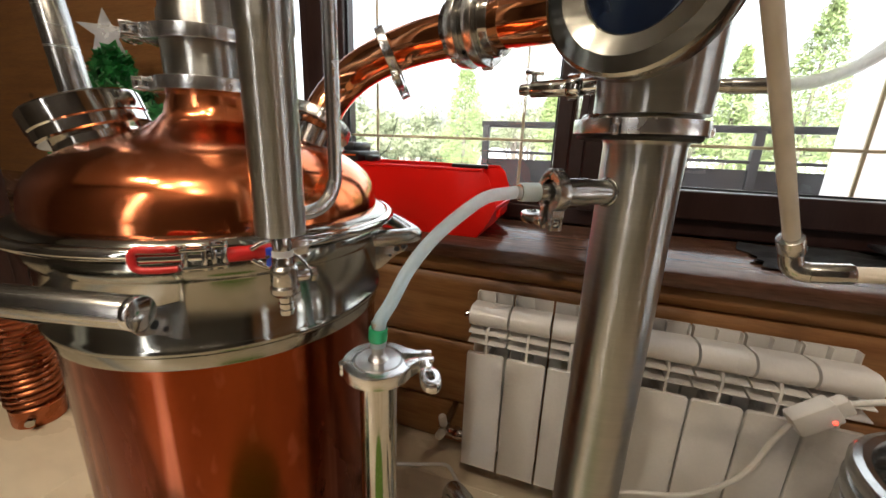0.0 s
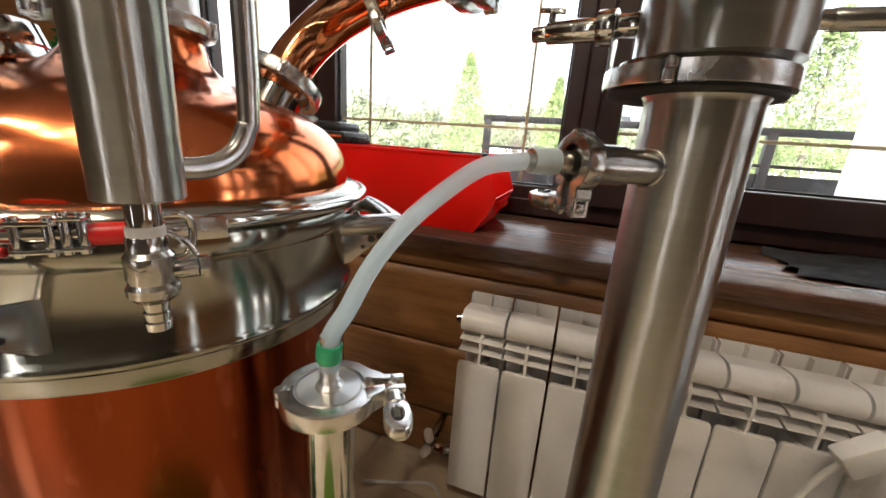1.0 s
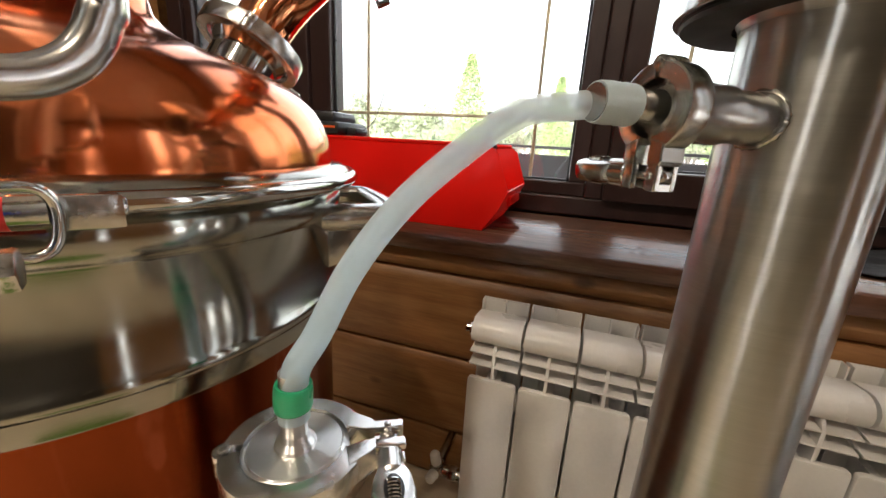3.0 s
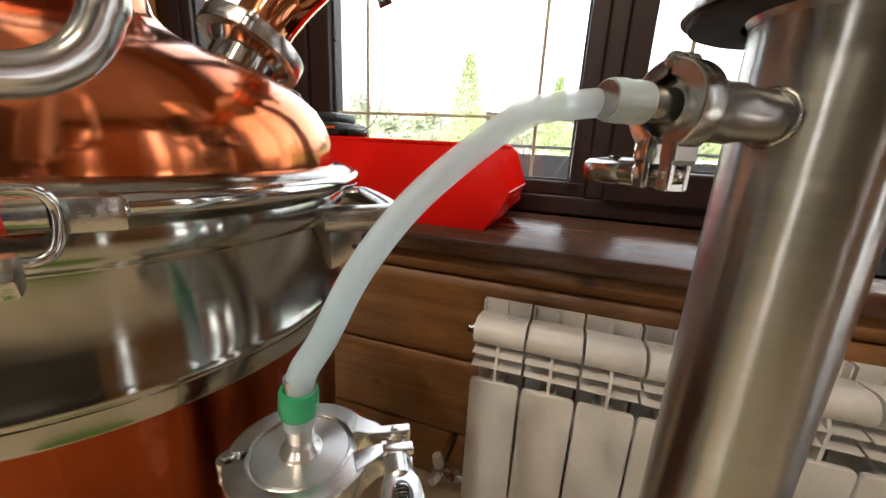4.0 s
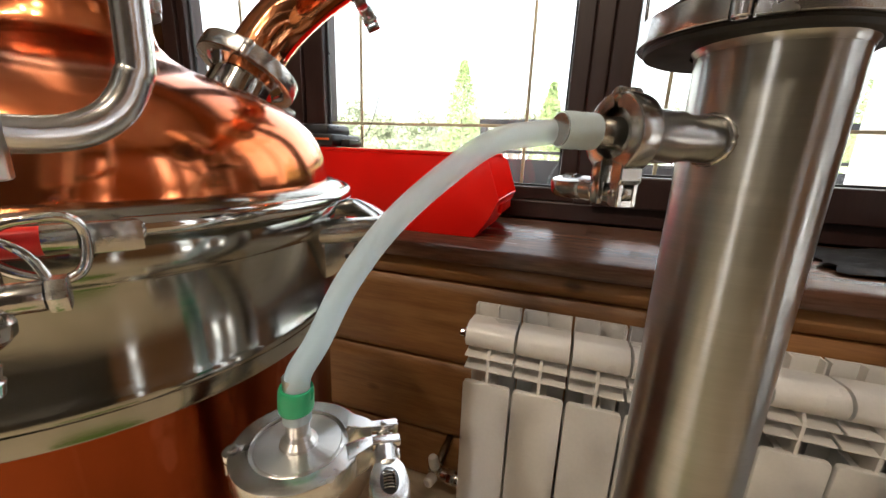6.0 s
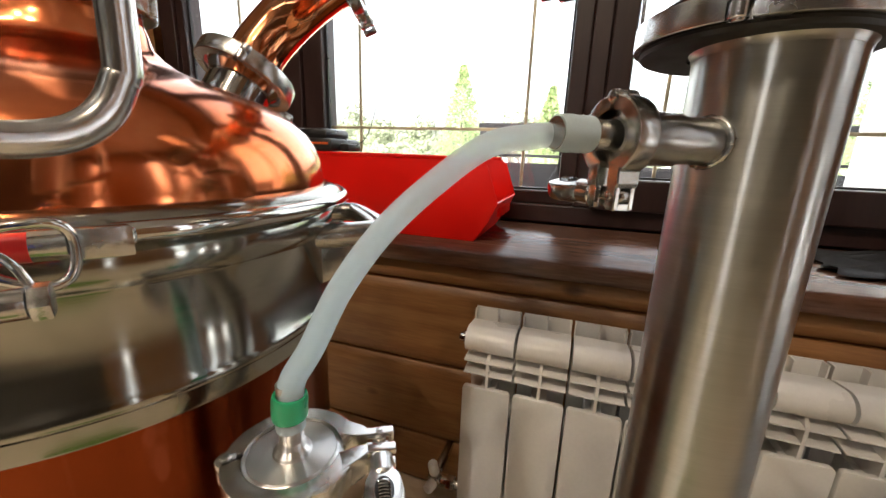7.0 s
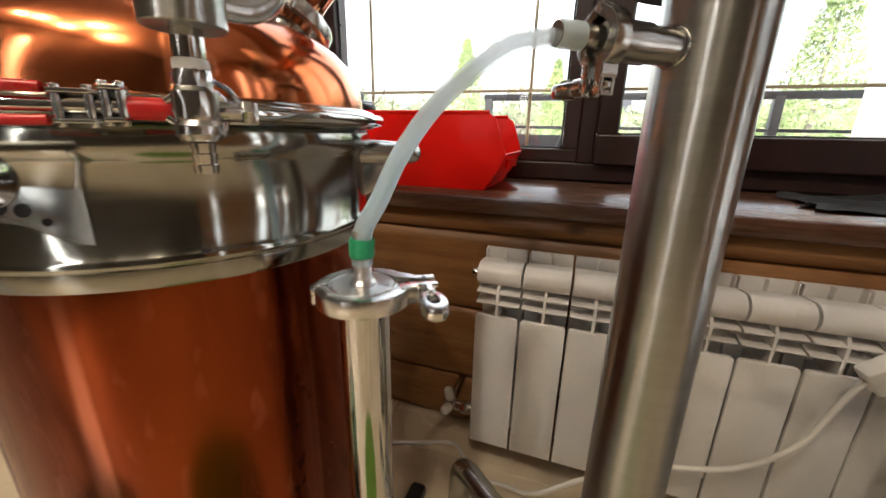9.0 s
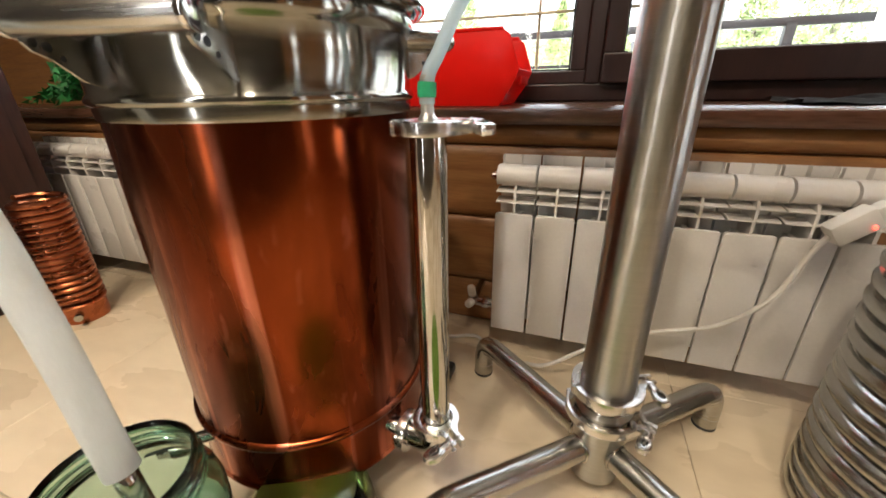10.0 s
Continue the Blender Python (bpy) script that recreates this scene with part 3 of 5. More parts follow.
def thuja(x, y, base, height, width, seed, leafsize=0.07, count=2600):
    rng = random.Random(seed)
    t = thing("thuja", "tall slim columnar green thuja in the garden", "tree", "garden thujas", at=(x, y, base))
    part("trunk", tube(bmesh.new(), [(x, y, base), (x, y, base + height * 0.5), (x, y, base + height * 0.9)], lambda k: 0.06 * (1 - k) + 0.01, 8), BARK, t)
    bm = bmesh.new()
    for i in range(count):
        h = rng.random() ** 0.85
        rad = width * 0.5 * (math.sin(math.pi * min(1, (h * 0.86 + 0.12))) ** 0.7) * (1 - 0.55 * h) * 1.25
        rad *= rng.random() ** 0.35 * (0.86 + 0.3 * noise.noise(Vector((h * 9, seed, 0))))
        a = rng.uniform(0, 6.283)
        c = Vector((x + rad * math.cos(a), y + rad * math.sin(a), base + 0.1 + h * (height - 0.15)))
        leaves(bm, c, 2, leafsize, rng, (0.05, 0.05, 0.08))
    part("crown", bm, THUJA, t, "scaly green thuja foliage")
    return t


thuja(-3.3, 12.0, -0.55, 3.85, 1.6, 1)
thuja(-0.68, 12.2, -0.55, 3.25, 1.1, 2)
thuja(2.55, 8.0, -0.55, 3.0, 1.0, 3, 0.06)
thuja(3.55, 8.0, -0.55, 3.6, 1.5, 4, 0.06, 3600)
thuja(5.0, 9.0, -0.55, 3.4, 1.4, 5, 0.06, 2600)
thuja(0.95, 13.0, -0.55, 2.9, 0.8, 6)


def shrub(x, y, base, width, height, seed, bare=0.5, leaf=0.075):
    rng = random.Random(seed)
    t = thing("shrub", "loose grey-green winter shrub in the garden", "shrub", "garden shrubs", at=(x, y, base))
    wood = bmesh.new()
    crown = bmesh.new()
    for i in range(16):
        a, e = rng.uniform(0, 6.283), rng.uniform(0.2, 1.0)
        tip = Vector((x + math.cos(a) * width * 0.5 * e, y + math.sin(a) * width * 0.5 * e, base + height * (1.05 - 0.5 * e) * rng.uniform(0.8, 1)))
        mid = Vector((x, y, base)).lerp(tip, 0.5) + Vector((0, 0, 0.12 * height))
        tube(wood, curve([(x, y, base), mid, tip], 4), lambda k: 0.035 * (1 - k) + 0.006, 5)
        for k in range(7):
            p = mid.lerp(tip, k / 6)
            leaves(crown, p, int(26 * bare) + 4, leaf, rng, (width * 0.13, width * 0.13, height * 0.11))
    part("branch", wood, BARK, t, "bare grey branches")
    part("crown", crown, SHRUB, t, "sparse olive-green leaves")


for i, (x, y, w, h) in enumerate(((-6.6, 11, 2.6, 1.9), (-5.3, 12.5, 2.2, 1.9), (-8.3, 12, 2.8, 2.5), (-2.1, 15, 2.4, 3.6), (-0.2, 15.5, 2.3, 3.0), (-10.5, 12, 3.2, 3.0),
                                  (1.9, 14, 2.4, 2.4), (-4.2, 13.6, 2.0, 1.6), (4.4, 12, 2.8, 2.8), (-13, 13, 3.5, 3.2), (7.0, 12, 3.0, 3.0))):
    shrub(x, y, -0.55, w, h, 20 + i, 0.45 if i in (3, 4, 6) else 1.0, 0.10)
for i in range(13):
    rng = random.Random(60 + i)
    shrub(-19.0 + 2.1 * i + rng.uniform(-0.4, 0.4), 17.5 + rng.uniform(-1, 1), -0.55, rng.uniform(2.6, 3.4), rng.uniform(2.4, 3.9), 60 + i, 1.0, 0.13)

house = thing("neighbour_house", "pale neighbouring house with a grey roof behind the garden", "house", at=(-1.0, 26, -0.5))
part("wall", box(bmesh.new(), (-3.2, 24, -0.5), (2.2, 29, 1.6)), POST, house)
bm = bmesh.new()
v = [bm.verts.new(p) for p in ((-3.6, 23.6, 1.6), (2.6, 23.6, 1.6), (2.6, 29.4, 1.6), (-3.6, 29.4, 1.6), (-3.6, 26.5, 2.9), (2.6, 26.5, 2.9))]
for f in ((0, 1, 5, 4), (2, 3, 4, 5), (0, 4, 3), (1, 2, 5), (0, 3, 2, 1)):
    bm.faces.new([v[i] for i in f])
part("roof", bm, RAIL, house, "grey pitched roof")


# ---- radiators ----
def strip(bm, prof, x0, x1):
    """Sweeps a closed outline (y, z) from x0 to x1."""
    a = [bm.verts.new((x0, y, z)) for y, z in prof]
    b = [bm.verts.new((x1, y, z)) for y, z in prof]
    for i in range(len(prof)):
        j = (i + 1) % len(prof)
        bm.faces.new([a[i], a[j], b[j], b[i]])
    bm.faces.new(a), bm.faces.new(b)
    return bm


SEC, GAP, TALL = 0.080, 0.0022, 0.384


def section_meshes():
    """The pieces of one cast section: its left edge at x = 0, its front at y = 0, its foot at z = 0."""
    x0, x1, mid = GAP, SEC - GAP, SEC / 2
    out = {}
    panel = bmesh.new()
    edge = [(x0, 0.0), (x1, 0.0), (x1, 0.272), (x1 - 0.0016, 0.2760), (x1 - 0.0055, 0.2778), (x0 + 0.0055, 0.2778), (x0 + 0.0016, 0.2760), (x0, 0.272)]
    plate(panel, edge, -0.009, 0.0, Matrix(((1, 0, 0, 0), (0, 0, -1, 0), (0, 1, 0, 0), (0, 0, 0, 1))), 0.0016)
    out["front_panel"] = panel
    head = []
    for k in range(13):
        an = radians(-62 + 160 * k / 12)
        head.append((0.024 - 0.023 * math.cos(an), 0.3515 + 0.0205 * math.sin(an)))
    head += [(0.058, 0.368), (0.058, 0.334), (0.026, 0.333)]
    out["header"] = strip(bmesh.new(), head, x0, x1)
    for n, z in (("slat", 0.3195), ("slat_low", 0.2985)):
        out[n] = strip(bmesh.new(), [(0.0035, z), (0.0028, z + 0.0012), (0.0035, z + 0.0024), (0.034, z + 0.0060), (0.034, z + 0.0040)], x0, x1)
    out["rib"] = strip(bmesh.new(), [(0.0042, 0.268), (0.0030, 0.322), (0.012, 0.336), (0.060, 0.336), (0.060, 0.268)], mid - 0.0022, mid + 0.0022)
    out["core"] = strip(bmesh.new(), [(0.010, 0.0), (0.010, 0.268), (0.060, 0.268), (0.060, 0.0)], mid - 0.012, mid + 0.012)
    back = strip(bmesh.new(), [(0.060, 0.0), (0.060, 0.366), (0.064, 0.366), (0.064, 0.0)], x0, x1)
    for x in (x0, mid - 0.001, x1 - 0.002):
        strip(back, [(0.063, 0.02), (0.063, TALL), (0.080, TALL), (0.080, 0.02)], x, x + 0.002)
    strip(back, [(0.0775, TALL - 0.040), (0.0775, TALL), (0.0796, TALL), (0.0796, TALL - 0.040)], x0, x1)
    out["back_plate"] = back
    return {n: mesh("radiator_" + n, bm, ENAMEL, 40) for n, bm in out.items()}


SECTION = section_meshes()


def radiator(x, y, z, count, label):
    r = thing("radiator", label, "radiator", "radiators under the sill", at=(x, y, z))
    for i in range(count):
        s = new("section", SECTION["header"])
        s.parent = r
        s.location = (SEC * i, 0, 0)
        for n in ("front_panel", "slat", "slat_low", "rib", "core", "back_plate"):
            o = new(n.replace("_low", ""), SECTION[n])
            o.parent = s
    part("end_plug", lathe(bmesh.new(), [(0, 0), (0.012, 0), (0.012, 0.004), (0.007, 0.005), (0.007, 0.012), (0.0045, 0.014), (0, 0.014)], frame_to((x + 0.001, y + 0.026, z + 0.348), (-1, 0, 0)), 18), CHROME, r)
    for i in (1, count - 2):
        part("wall_bracket", box(bmesh.new(), (x + 0.08 * i - 0.006, y + 0.07, z + 0.30), (x + 0.08 * i + 0.006, YW + 0.03, z + 0.33)), ENAMEL, r)
    return r


radiator(0.062, 0.700, 0.068, 8, "white sectional aluminium radiator under the dark window sill")
radiator(-1.50, 0.700, 0.068, 7, "white sectional aluminium radiator further along the wall")

cabinet = thing("side_cabinet", "dark red-brown wooden cabinet standing before the radiator", "cabinet", at=(-1.5, 0.42, 0))
part("body", box(bmesh.new(), (-1.75, 0.20, 0.05), (-1.275, 0.635, 0.68), 0.004), DARKRED, cabinet, "", 22)
part("plinth", box(bmesh.new(), (-1.73, 0.23, 0), (-1.295, 0.62, 0.05)), DARKRED, cabinet)
part("worktop", box(bmesh.new(), (-1.76, 0.19, 0.68), (-1.268, 0.64, 0.702), 0.004), DARKRED, cabinet, "", 22)
part("side_panel", box(bmesh.new(), (-1.275, 0.25, 0.10), (-1.269, 0.60, 0.63), 0.002), DARKRED, cabinet, "", 22)

valve = thing("radiator_valve", "white and chrome angle valve beside the radiator", "valve", at=(0.02, 0.735, 0.1))
part("valve_body", lathe(bmesh.new(), rounded(0.011, 0, 0.055, 0.003), frame_to((0.062, 0.735, 0.112), (-1, 0, 0)), 20), CHROME, valve)
part("union_nut", lathe(bmesh.new(), rounded(0.014, 0, 0.014, 0.001), frame_to((0.050, 0.735, 0.112), (-1, 0, 0)), 6), CHROME, valve)
part("cap_collar", lathe(bmesh.new(), rounded(0.0125, -0.004, 0.006, 0.001), frame_to((0.012, 0.733, 0.122), (-0.15, -0.12, 1)), 8), CAST, valve)
part("elbow_body", lathe(bmesh.new(), rounded(0.0135, -0.016, 0.002, 0.003), frame_to((0.012, 0.733, 0.122), (-0.15, -0.12, 1)), 20), CAST, valve)
part("cap", lathe(bmesh.new(), [(0, 0.004), (0.0085, 0.004), (0.0095, 0.007), (0.0095, 0.012), (0.0088, 0.013), (0.0095, 0.014), (0.0092, 0.026), (0.007, 0.030), (0, 0.031)], frame_to((0.012, 0.733, 0.122), (-0.15, -0.12, 1)), 20), WHITE, valve, "white plastic valve cap")
part("knob", lathe(bmesh.new(), [(0, 0), (0.009, 0), (0.010, 0.004), (0.009, 0.018), (0.006, 0.021), (0, 0.021)], frame_to((0.012, 0.722, 0.114), (-0.2, -1, 0.1)), 18), WHITE, valve, "white plastic knob")
part("pipe", rod(bmesh.new(), (0.012, 0.735, 0.115), (0.012, YW + 0.03, 0.115), 0.009), CHROME, valve)


# ---- pot still ----
CX, CY = -0.155, 0.370
still = thing("pot_still", "polished copper pot still with a steel band on short legs", "pot still", at=(CX, CY, 0))
AX = Matrix.Translation((CX, CY, 0))

part("kettle", lathe(bmesh.new(), [(0.0, 0.092), (0.166, 0.092), (0.1715, 0.094), (0.1722, 0.098), (0.1700, 0.102), (0.1690, 0.106), (0.1690, 0.168), (0.1735, 0.170), (0.1745, 0.174), (0.1735, 0.178), (0.1690, 0.180),
                                   (0.1690, 0.30), (0.1692, 0.45), (0.1690, 0.563), (0.150, 0.563), (0, 0.563)], AX, 128), COPPER, still, "tarnished reddish copper kettle body", 60)
part("band", lathe(bmesh.new(), [(0.165, 0.556), (0.1715, 0.556), (0.1722, 0.558), (0.1722, 0.5685), (0.1752, 0.5700), (0.1766, 0.5735), (0.1752, 0.5775), (0.1728, 0.580), (0.1728, 0.634),
                                 (0.1745, 0.6365), (0.1775, 0.640), (0.1788, 0.645), (0.1788, 0.6525), (0.1772, 0.656), (0.1745, 0.6575), (0.165, 0.6575)], AX, 128), BAND, still, "satin steel band round the kettle", 50)
part("rim", lathe(bmesh.new(), [(0.165, 0.657), (0.181, 0.657), (0.1850, 0.6585), (0.1878, 0.6620), (0.1883, 0.6660), (0.1865, 0.6700), (0.1830, 0.6725), (0.179, 0.674), (0.172, 0.6745), (0.165, 0.6745)], AX, 128), BAND, still, "rolled steel rim", 60)
dome = [(0.1835, 0.6735), (0.1832, 0.682), (0.1815, 0.692), (0.1775, 0.7035), (0.1705, 0.714), (0.160, 0.7235), (0.146, 0.7320), (0.129, 0.7395), (0.110, 0.7455), (0.092, 0.7508),
        (0.076, 0.7565), (0.064, 0.7635), (0.0555, 0.7720), (0.0500, 0.781), (0.0475, 0.789), (0.0470, 0.796)]
dome = [(0.94 * r if r > 0.052 else r, z) for r, z in dome]
part("dome", lathe(bmesh.new(), dome + [(0.0, 0.796)], AX, 128), DOME, still, "polished copper dome with a flared neck", 60)

# clamp hoop with over-centre latches
hoop = part("clamp_hoop", tube(bmesh.new(), [(CX + 0.1890 * math.cos(a), CY + 0.1890 * math.sin(a), 0.6645) for a in [radians(-27.5 + 328 * k / 120) for k in range(121)]], 0.0052, 14), CHROME, still, "round steel clamping hoop")


def at_rim(deg, r, z):
    return Vector((CX + r * math.cos(radians(deg)), CY + r * math.sin(radians(deg)), z))


lever = part("latch", tube(bmesh.new(), [at_rim(-59 + 16 * k / 12, 0.199, 0.6645) for k in range(13)], 0.0046, 12), CHROME, still, "steel over-centre latch with red grip")


def latch_part(name, bm, material, label=""):
    ob = part(name, bm, material, still, label)
    ob.parent = lever
    return ob


lp_ = [at_rim(-51.6, 0.2045, 0.6720), at_rim(-55, 0.205, 0.6722), at_rim(-58.8, 0.204, 0.6715), at_rim(-59.6, 0.204, 0.6650), at_rim(-58.8, 0.204, 0.6580), at_rim(-55, 0.205, 0.6572), at_rim(-51.6, 0.2045, 0.6575)]
latch_part("grip", tube(bmesh.new(), curve(lp_, 6), 0.0026, 12), LACQUER, "red lacquered wire grip")
for d0, d1, z0, z1, r in ((-52, -45.5, 0.6560, 0.6720, 0.2005), (-46, -42.6, 0.6570, 0.6745, 0.2015)):
    am = (d0 + d1) / 2
    m = frame_to(at_rim(am, r, (z0 + z1) / 2), Vector((0, 0, 1)), (math.cos(radians(am)), math.sin(radians(am)), 0))
    h = radians(d1 - d0) * 0.1
    bm = bmesh.new()
    plate(bm, [(-h, -0.003), (h, -0.003), (h, 0.003), (h * 0.7, 0.006), (-h * 0.7, 0.006), (-h, 0.003)], -(z1 - z0) / 2, -(z1 - z0) / 2 + 0.0022, m, 0.0006)
    plate(bm, [(-h, -0.003), (h, -0.003), (h, 0.003), (h * 0.7, 0.006), (-h * 0.7, 0.006), (-h, 0.003)], (z1 - z0) / 2 - 0.0022, (z1 - z0) / 2, m, 0.0006)
    box(bm, (-h, -0.003, -(z1 - z0) / 2), (h, -0.0012, (z1 - z0) / 2), 0.0005, m)
    latch_part("latch_plate", bm, CAST)
    for off in (-0.55, 0.55):
        latch_part("pin", rod(bmesh.new(), m @ Vector((h * off, 0.002, -(z1 - z0) / 2 - 0.002)), m @ Vector((h * off, 0.002, (z1 - z0) / 2 + 0.002)), 0.0024, 12), CHROME)
latch_part("spring_sleeve", tube(bmesh.new(), [at_rim(-43 + 9 * k / 8, 0.1995, 0.6640) for k in range(9)], 0.0058, 16), LACQUER, "red sleeve of the latch")
latch_part("end_cap", tube(bmesh.new(), [at_rim(-34.2 + 2.8 * k / 4, 0.2, 0.6645) for k in range(5)], 0.0062, 16), CAST)
pts = [at_rim(-38.4, 0.2055, 0.668), at_rim(-36.2, 0.2068, 0.6725), at_rim(-33.2, 0.2066, 0.6740), at_rim(-31.5, 0.2055, 0.6722), at_rim(-30.8, 0.2045, 0.6665), at_rim(-31.0, 0.2045, 0.6570), at_rim(-31.8, 0.2055, 0.6515), at_rim(-33.5, 0.2066, 0.6500), at_rim(-36.2, 0.2068, 0.6540), at_rim(-38.4, 0.2055, 0.660)]
latch_part("link", tube(bmesh.new(), curve(pts, 6), 0.0020, 12), CHROME, "bent steel wire link")
m = frame_to(at_rim(-29.0, 0.1995, 0.6640), (0, 0, 1), (math.cos(radians(-29)), math.sin(radians(-29)), 0))
latch_part("hook", plate(bmesh.new(), [(-0.0105, -0.0022), (0.008, -0.0022), (0.008, 0.0010), (-0.006, 0.0030), (-0.0115, 0.0026)], -0.0068, 0.0062, m, 0.0008), CAST)
latch_part("screw", lathe(bmesh.new(), rounded(0.0040, 0, 0.006, 0.0012), frame_to(at_rim(-27.0, 0.197, 0.6645), at_rim(63, 1, 0) - Vector((CX, CY, 0))), 12), CHROME)


def side_handle(deg, out=0.030, half=0.073, z=0.630, bent=False):
    """A thick tubular grip, straight or bent back at its ends, on two drilled brackets."""
    d = Vector((math.cos(radians(deg)), math.sin(radians(deg)), 0))
    s = Vector((-d.y, d.x, 0))
    c = Vector((CX, CY, z))
    ends = [c + d * (0.173 + out) - s * half, c + d * (0.173 + out) + s * half]
    grip = rod(bmesh.new(), ends[0], ends[1], 0.0122, 32, 0.002)
    if bent:
        grip = tube(bmesh.new(), curve([c + d * 0.150 - s * half, c + d * 0.178 - s * half, c + d * (0.165 + out) - s * (half - 0.006), ends[0] + s * 0.024, ends[1] - s * 0.024,
                                        c + d * (0.165 + out) + s * (half - 0.006), c + d * 0.178 + s * half, c + d * 0.150 + s * half], 8), 0.0105, 28)
    h = part("handle", grip, STEEL, still, "bent tubular steel side handle" if bent else "thick tubular steel side handle")
    for e in (-1, 1):
        foot = c + d * 0.156 + s * (half - 0.006) * e
        m = Matrix(((d.x, 0, s.x, foot.x), (d.y, 0, s.y, foot.y), (0, 1, 0, foot.z), (0, 0, 0, 1)))
        bm = bmesh.new()
        plate(bm, [(0.0, -0.010), (0.030, -0.004), (0.046, -0.008), (0.049, -0.014), (0.044, -0.020), (0.032, -0.024), (0.012, -0.040), (0.0, -0.044)], -0.0018, 0.0018, m, 0.0006)
        b = part("bracket", bm, DULL, still, "drilled steel bracket")
        b.parent = h
        # solid black discs stand in for the dark of the drilled holes
        for u, w, r in ((0.042, -0.0135, 0.0032), (0.033, -0.0160, 0.0036), (0.024, -0.024, 0.0022)):
            hole = part("bolt_hole", lathe(bmesh.new(), [(0, -0.0024), (r, -0.0024), (r, 0.0024), (0, 0.0024)], m @ Matrix.Translation((u, w, 0)), 14), BLACK, still)
            hole.parent = h
        if bent:
            continue
        end = ends[0] if e < 0 else ends[1]
        cap = part("end_cap", lathe(bmesh.new(), rounded(0.0128, -0.004, 0.0025, 0.0012), frame_to(end, s * e), 28), CHROME, still)
        cap.parent = h
    return h


side_handle(-78)
side_handle(44, 0.044, 0.066, 0.634, True)

# hatch on the dome
HM = frame_to((CX - 0.118, CY - 0.052, 0.736), (-0.31, -0.15, 0.94))
part("hatch_neck", lathe(bmesh.new(), [(0.042, -0.02), (0.042, 0.016), (0.046, 0.018), (0.046, 0.022), (0.0, 0.022)], HM, 48), CHROME, still)
part("hatch_ring", lathe(bmesh.new(), ring(0.040, 0.054, 0.010, 0.024, 0.002), HM, 56), CHROME, still)
part("hatch_lid", lathe(bmesh.new(), [(0.0, 0.022), (0.0535, 0.022), (0.055, 0.024), (0.055, 0.043), (0.053, 0.045), (0.035, 0.0465), (0.0, 0.047)], HM, 56), CHROME, still, "polished steel hatch lid")
part("lid_stem", rod(bmesh.new(), HM @ Vector((0, 0, 0.045)), HM @ Vector((-0.015, 0.02, 0.17)), 0.0145, 18), STEEL, still)

# neck with stacked clamps
NK = Matrix.Translation((CX, CY, 0))
part("neck_tube", lathe(bmesh.new(), [(0.0, 0.794), (0.0465, 0.794), (0.0465, 0.868), (0.044, 0.872), (0.044, 1.15), (0, 1.15)], NK, 56), TUBE, still, "steel neck tube above the dome")
for z, turn in ((0.800, 215), (0.846, 235)):
    clamp(still, NK @ Matrix.Translation((0, 0, z)), 0.050, 0.013, turn, 0.03)

# legs and drain
for k in range(4):
    a = radians(45 + 90 * k)
    x, y = CX + 0.13 * math.cos(a), CY + 0.13 * math.sin(a)
    leg = part("leg", rod(bmesh.new(), (x, y, 0.004), (x, y, 0.094), 0.014, 20), STEEL, still)
    f = part("rubber_foot", lathe(bmesh.new(), rounded(0.017, 0, 0.010, 0.002), Matrix.Translation((x, y, 0)), 18), RUBBER, still)
    f.parent = leg
# small drain tap at the front
tap0 = Vector((-0.207, 0.208, 0.160))
d = Vector((-0.80, -0.58, -0.12)).normalized()
part("drain_pipe", rod(bmesh.new(), tap0 - d * 0.06, tap0 + d * 0.035, 0.009, 18), CHROME, still)
part("drain_valve", lathe(bmesh.new(), [(0, 0.0), (0.012, 0), (0.014, 0.004), (0.014, 0.022), (0.011, 0.026), (0.009, 0.04), (0, 0.04)], frame_to(tap0 + d * 0.02, d), 14), CAST, still)
part("drain_lever", box(bmesh.new(), (-0.005, -0.002, 0), (0.005, 0.002, 0.05), 0.001, frame_to(tap0 + d * 0.035 + Vector((0, 0, 0.014)), (-0.85, -0.35, -0.35))), BLACK, still, "black lever of the drain tap")

# ---- copper swan neck from the dome to the column ----
SW = Vector((-0.115, 0.493, 0.770))
SA = Vector((0.16, 0.505, 0.848)).normalized()
SM = frame_to(SW, SA)
swan = thing("copper_elbow_pipe", "polished copper elbow pipe joining dome and column", "pipe", at=SW)
part("port", lathe(bmesh.new(), [(0.0285, -0.050), (0.0285, -0.012), (0.034, -0.005), (0.034, -0.001), (0, -0.001)], SM, 40), CHROME, swan, "steel port with a flared collar")
part("gasket", lathe(bmesh.new(), ring(0.024, 0.0355, -0.001, 0.001, 0.0003), SM, 40), GASKET, swan)
path = [SW, SW + SA * 0.032, Vector((-0.094, 0.526, 0.826)), Vector((-0.064, 0.531, 0.848)), Vector((-0.020, 0.523, 0.862)), Vector((0.03, 0.510, 0.871)), Vector((0.085, 0.500, 0.877))]
part("elbow", tube(bmesh.new(), curve(path, 9), 0.0250, 36), PIPE, swan, "bent polished copper tube")
clamp(swan, SM, 0.0385, 0.015, facing(SM, (-0.55, 0.8, 0)), 0.03, 0.0065)
q0, q1 = Vector((-0.030, 0.525, 0.8595)), Vector((-0.010, 0.520, 0.8645))
QM = frame_to((q0 + q1) / 2, (0.86, 0.30, 0.41))
clamp(swan, QM, 0.0290, 0.012, facing(QM, (0.5, -0.1, -1)), 0.034, 0.006, None, 0, 0.024)
part("coupling", rod(bmesh.new(), (0.075, 0.509, 0.881), (0.135, 0.488, 0.881), 0.034, 40), CHROME, swan, "stacked dark steel coupling")
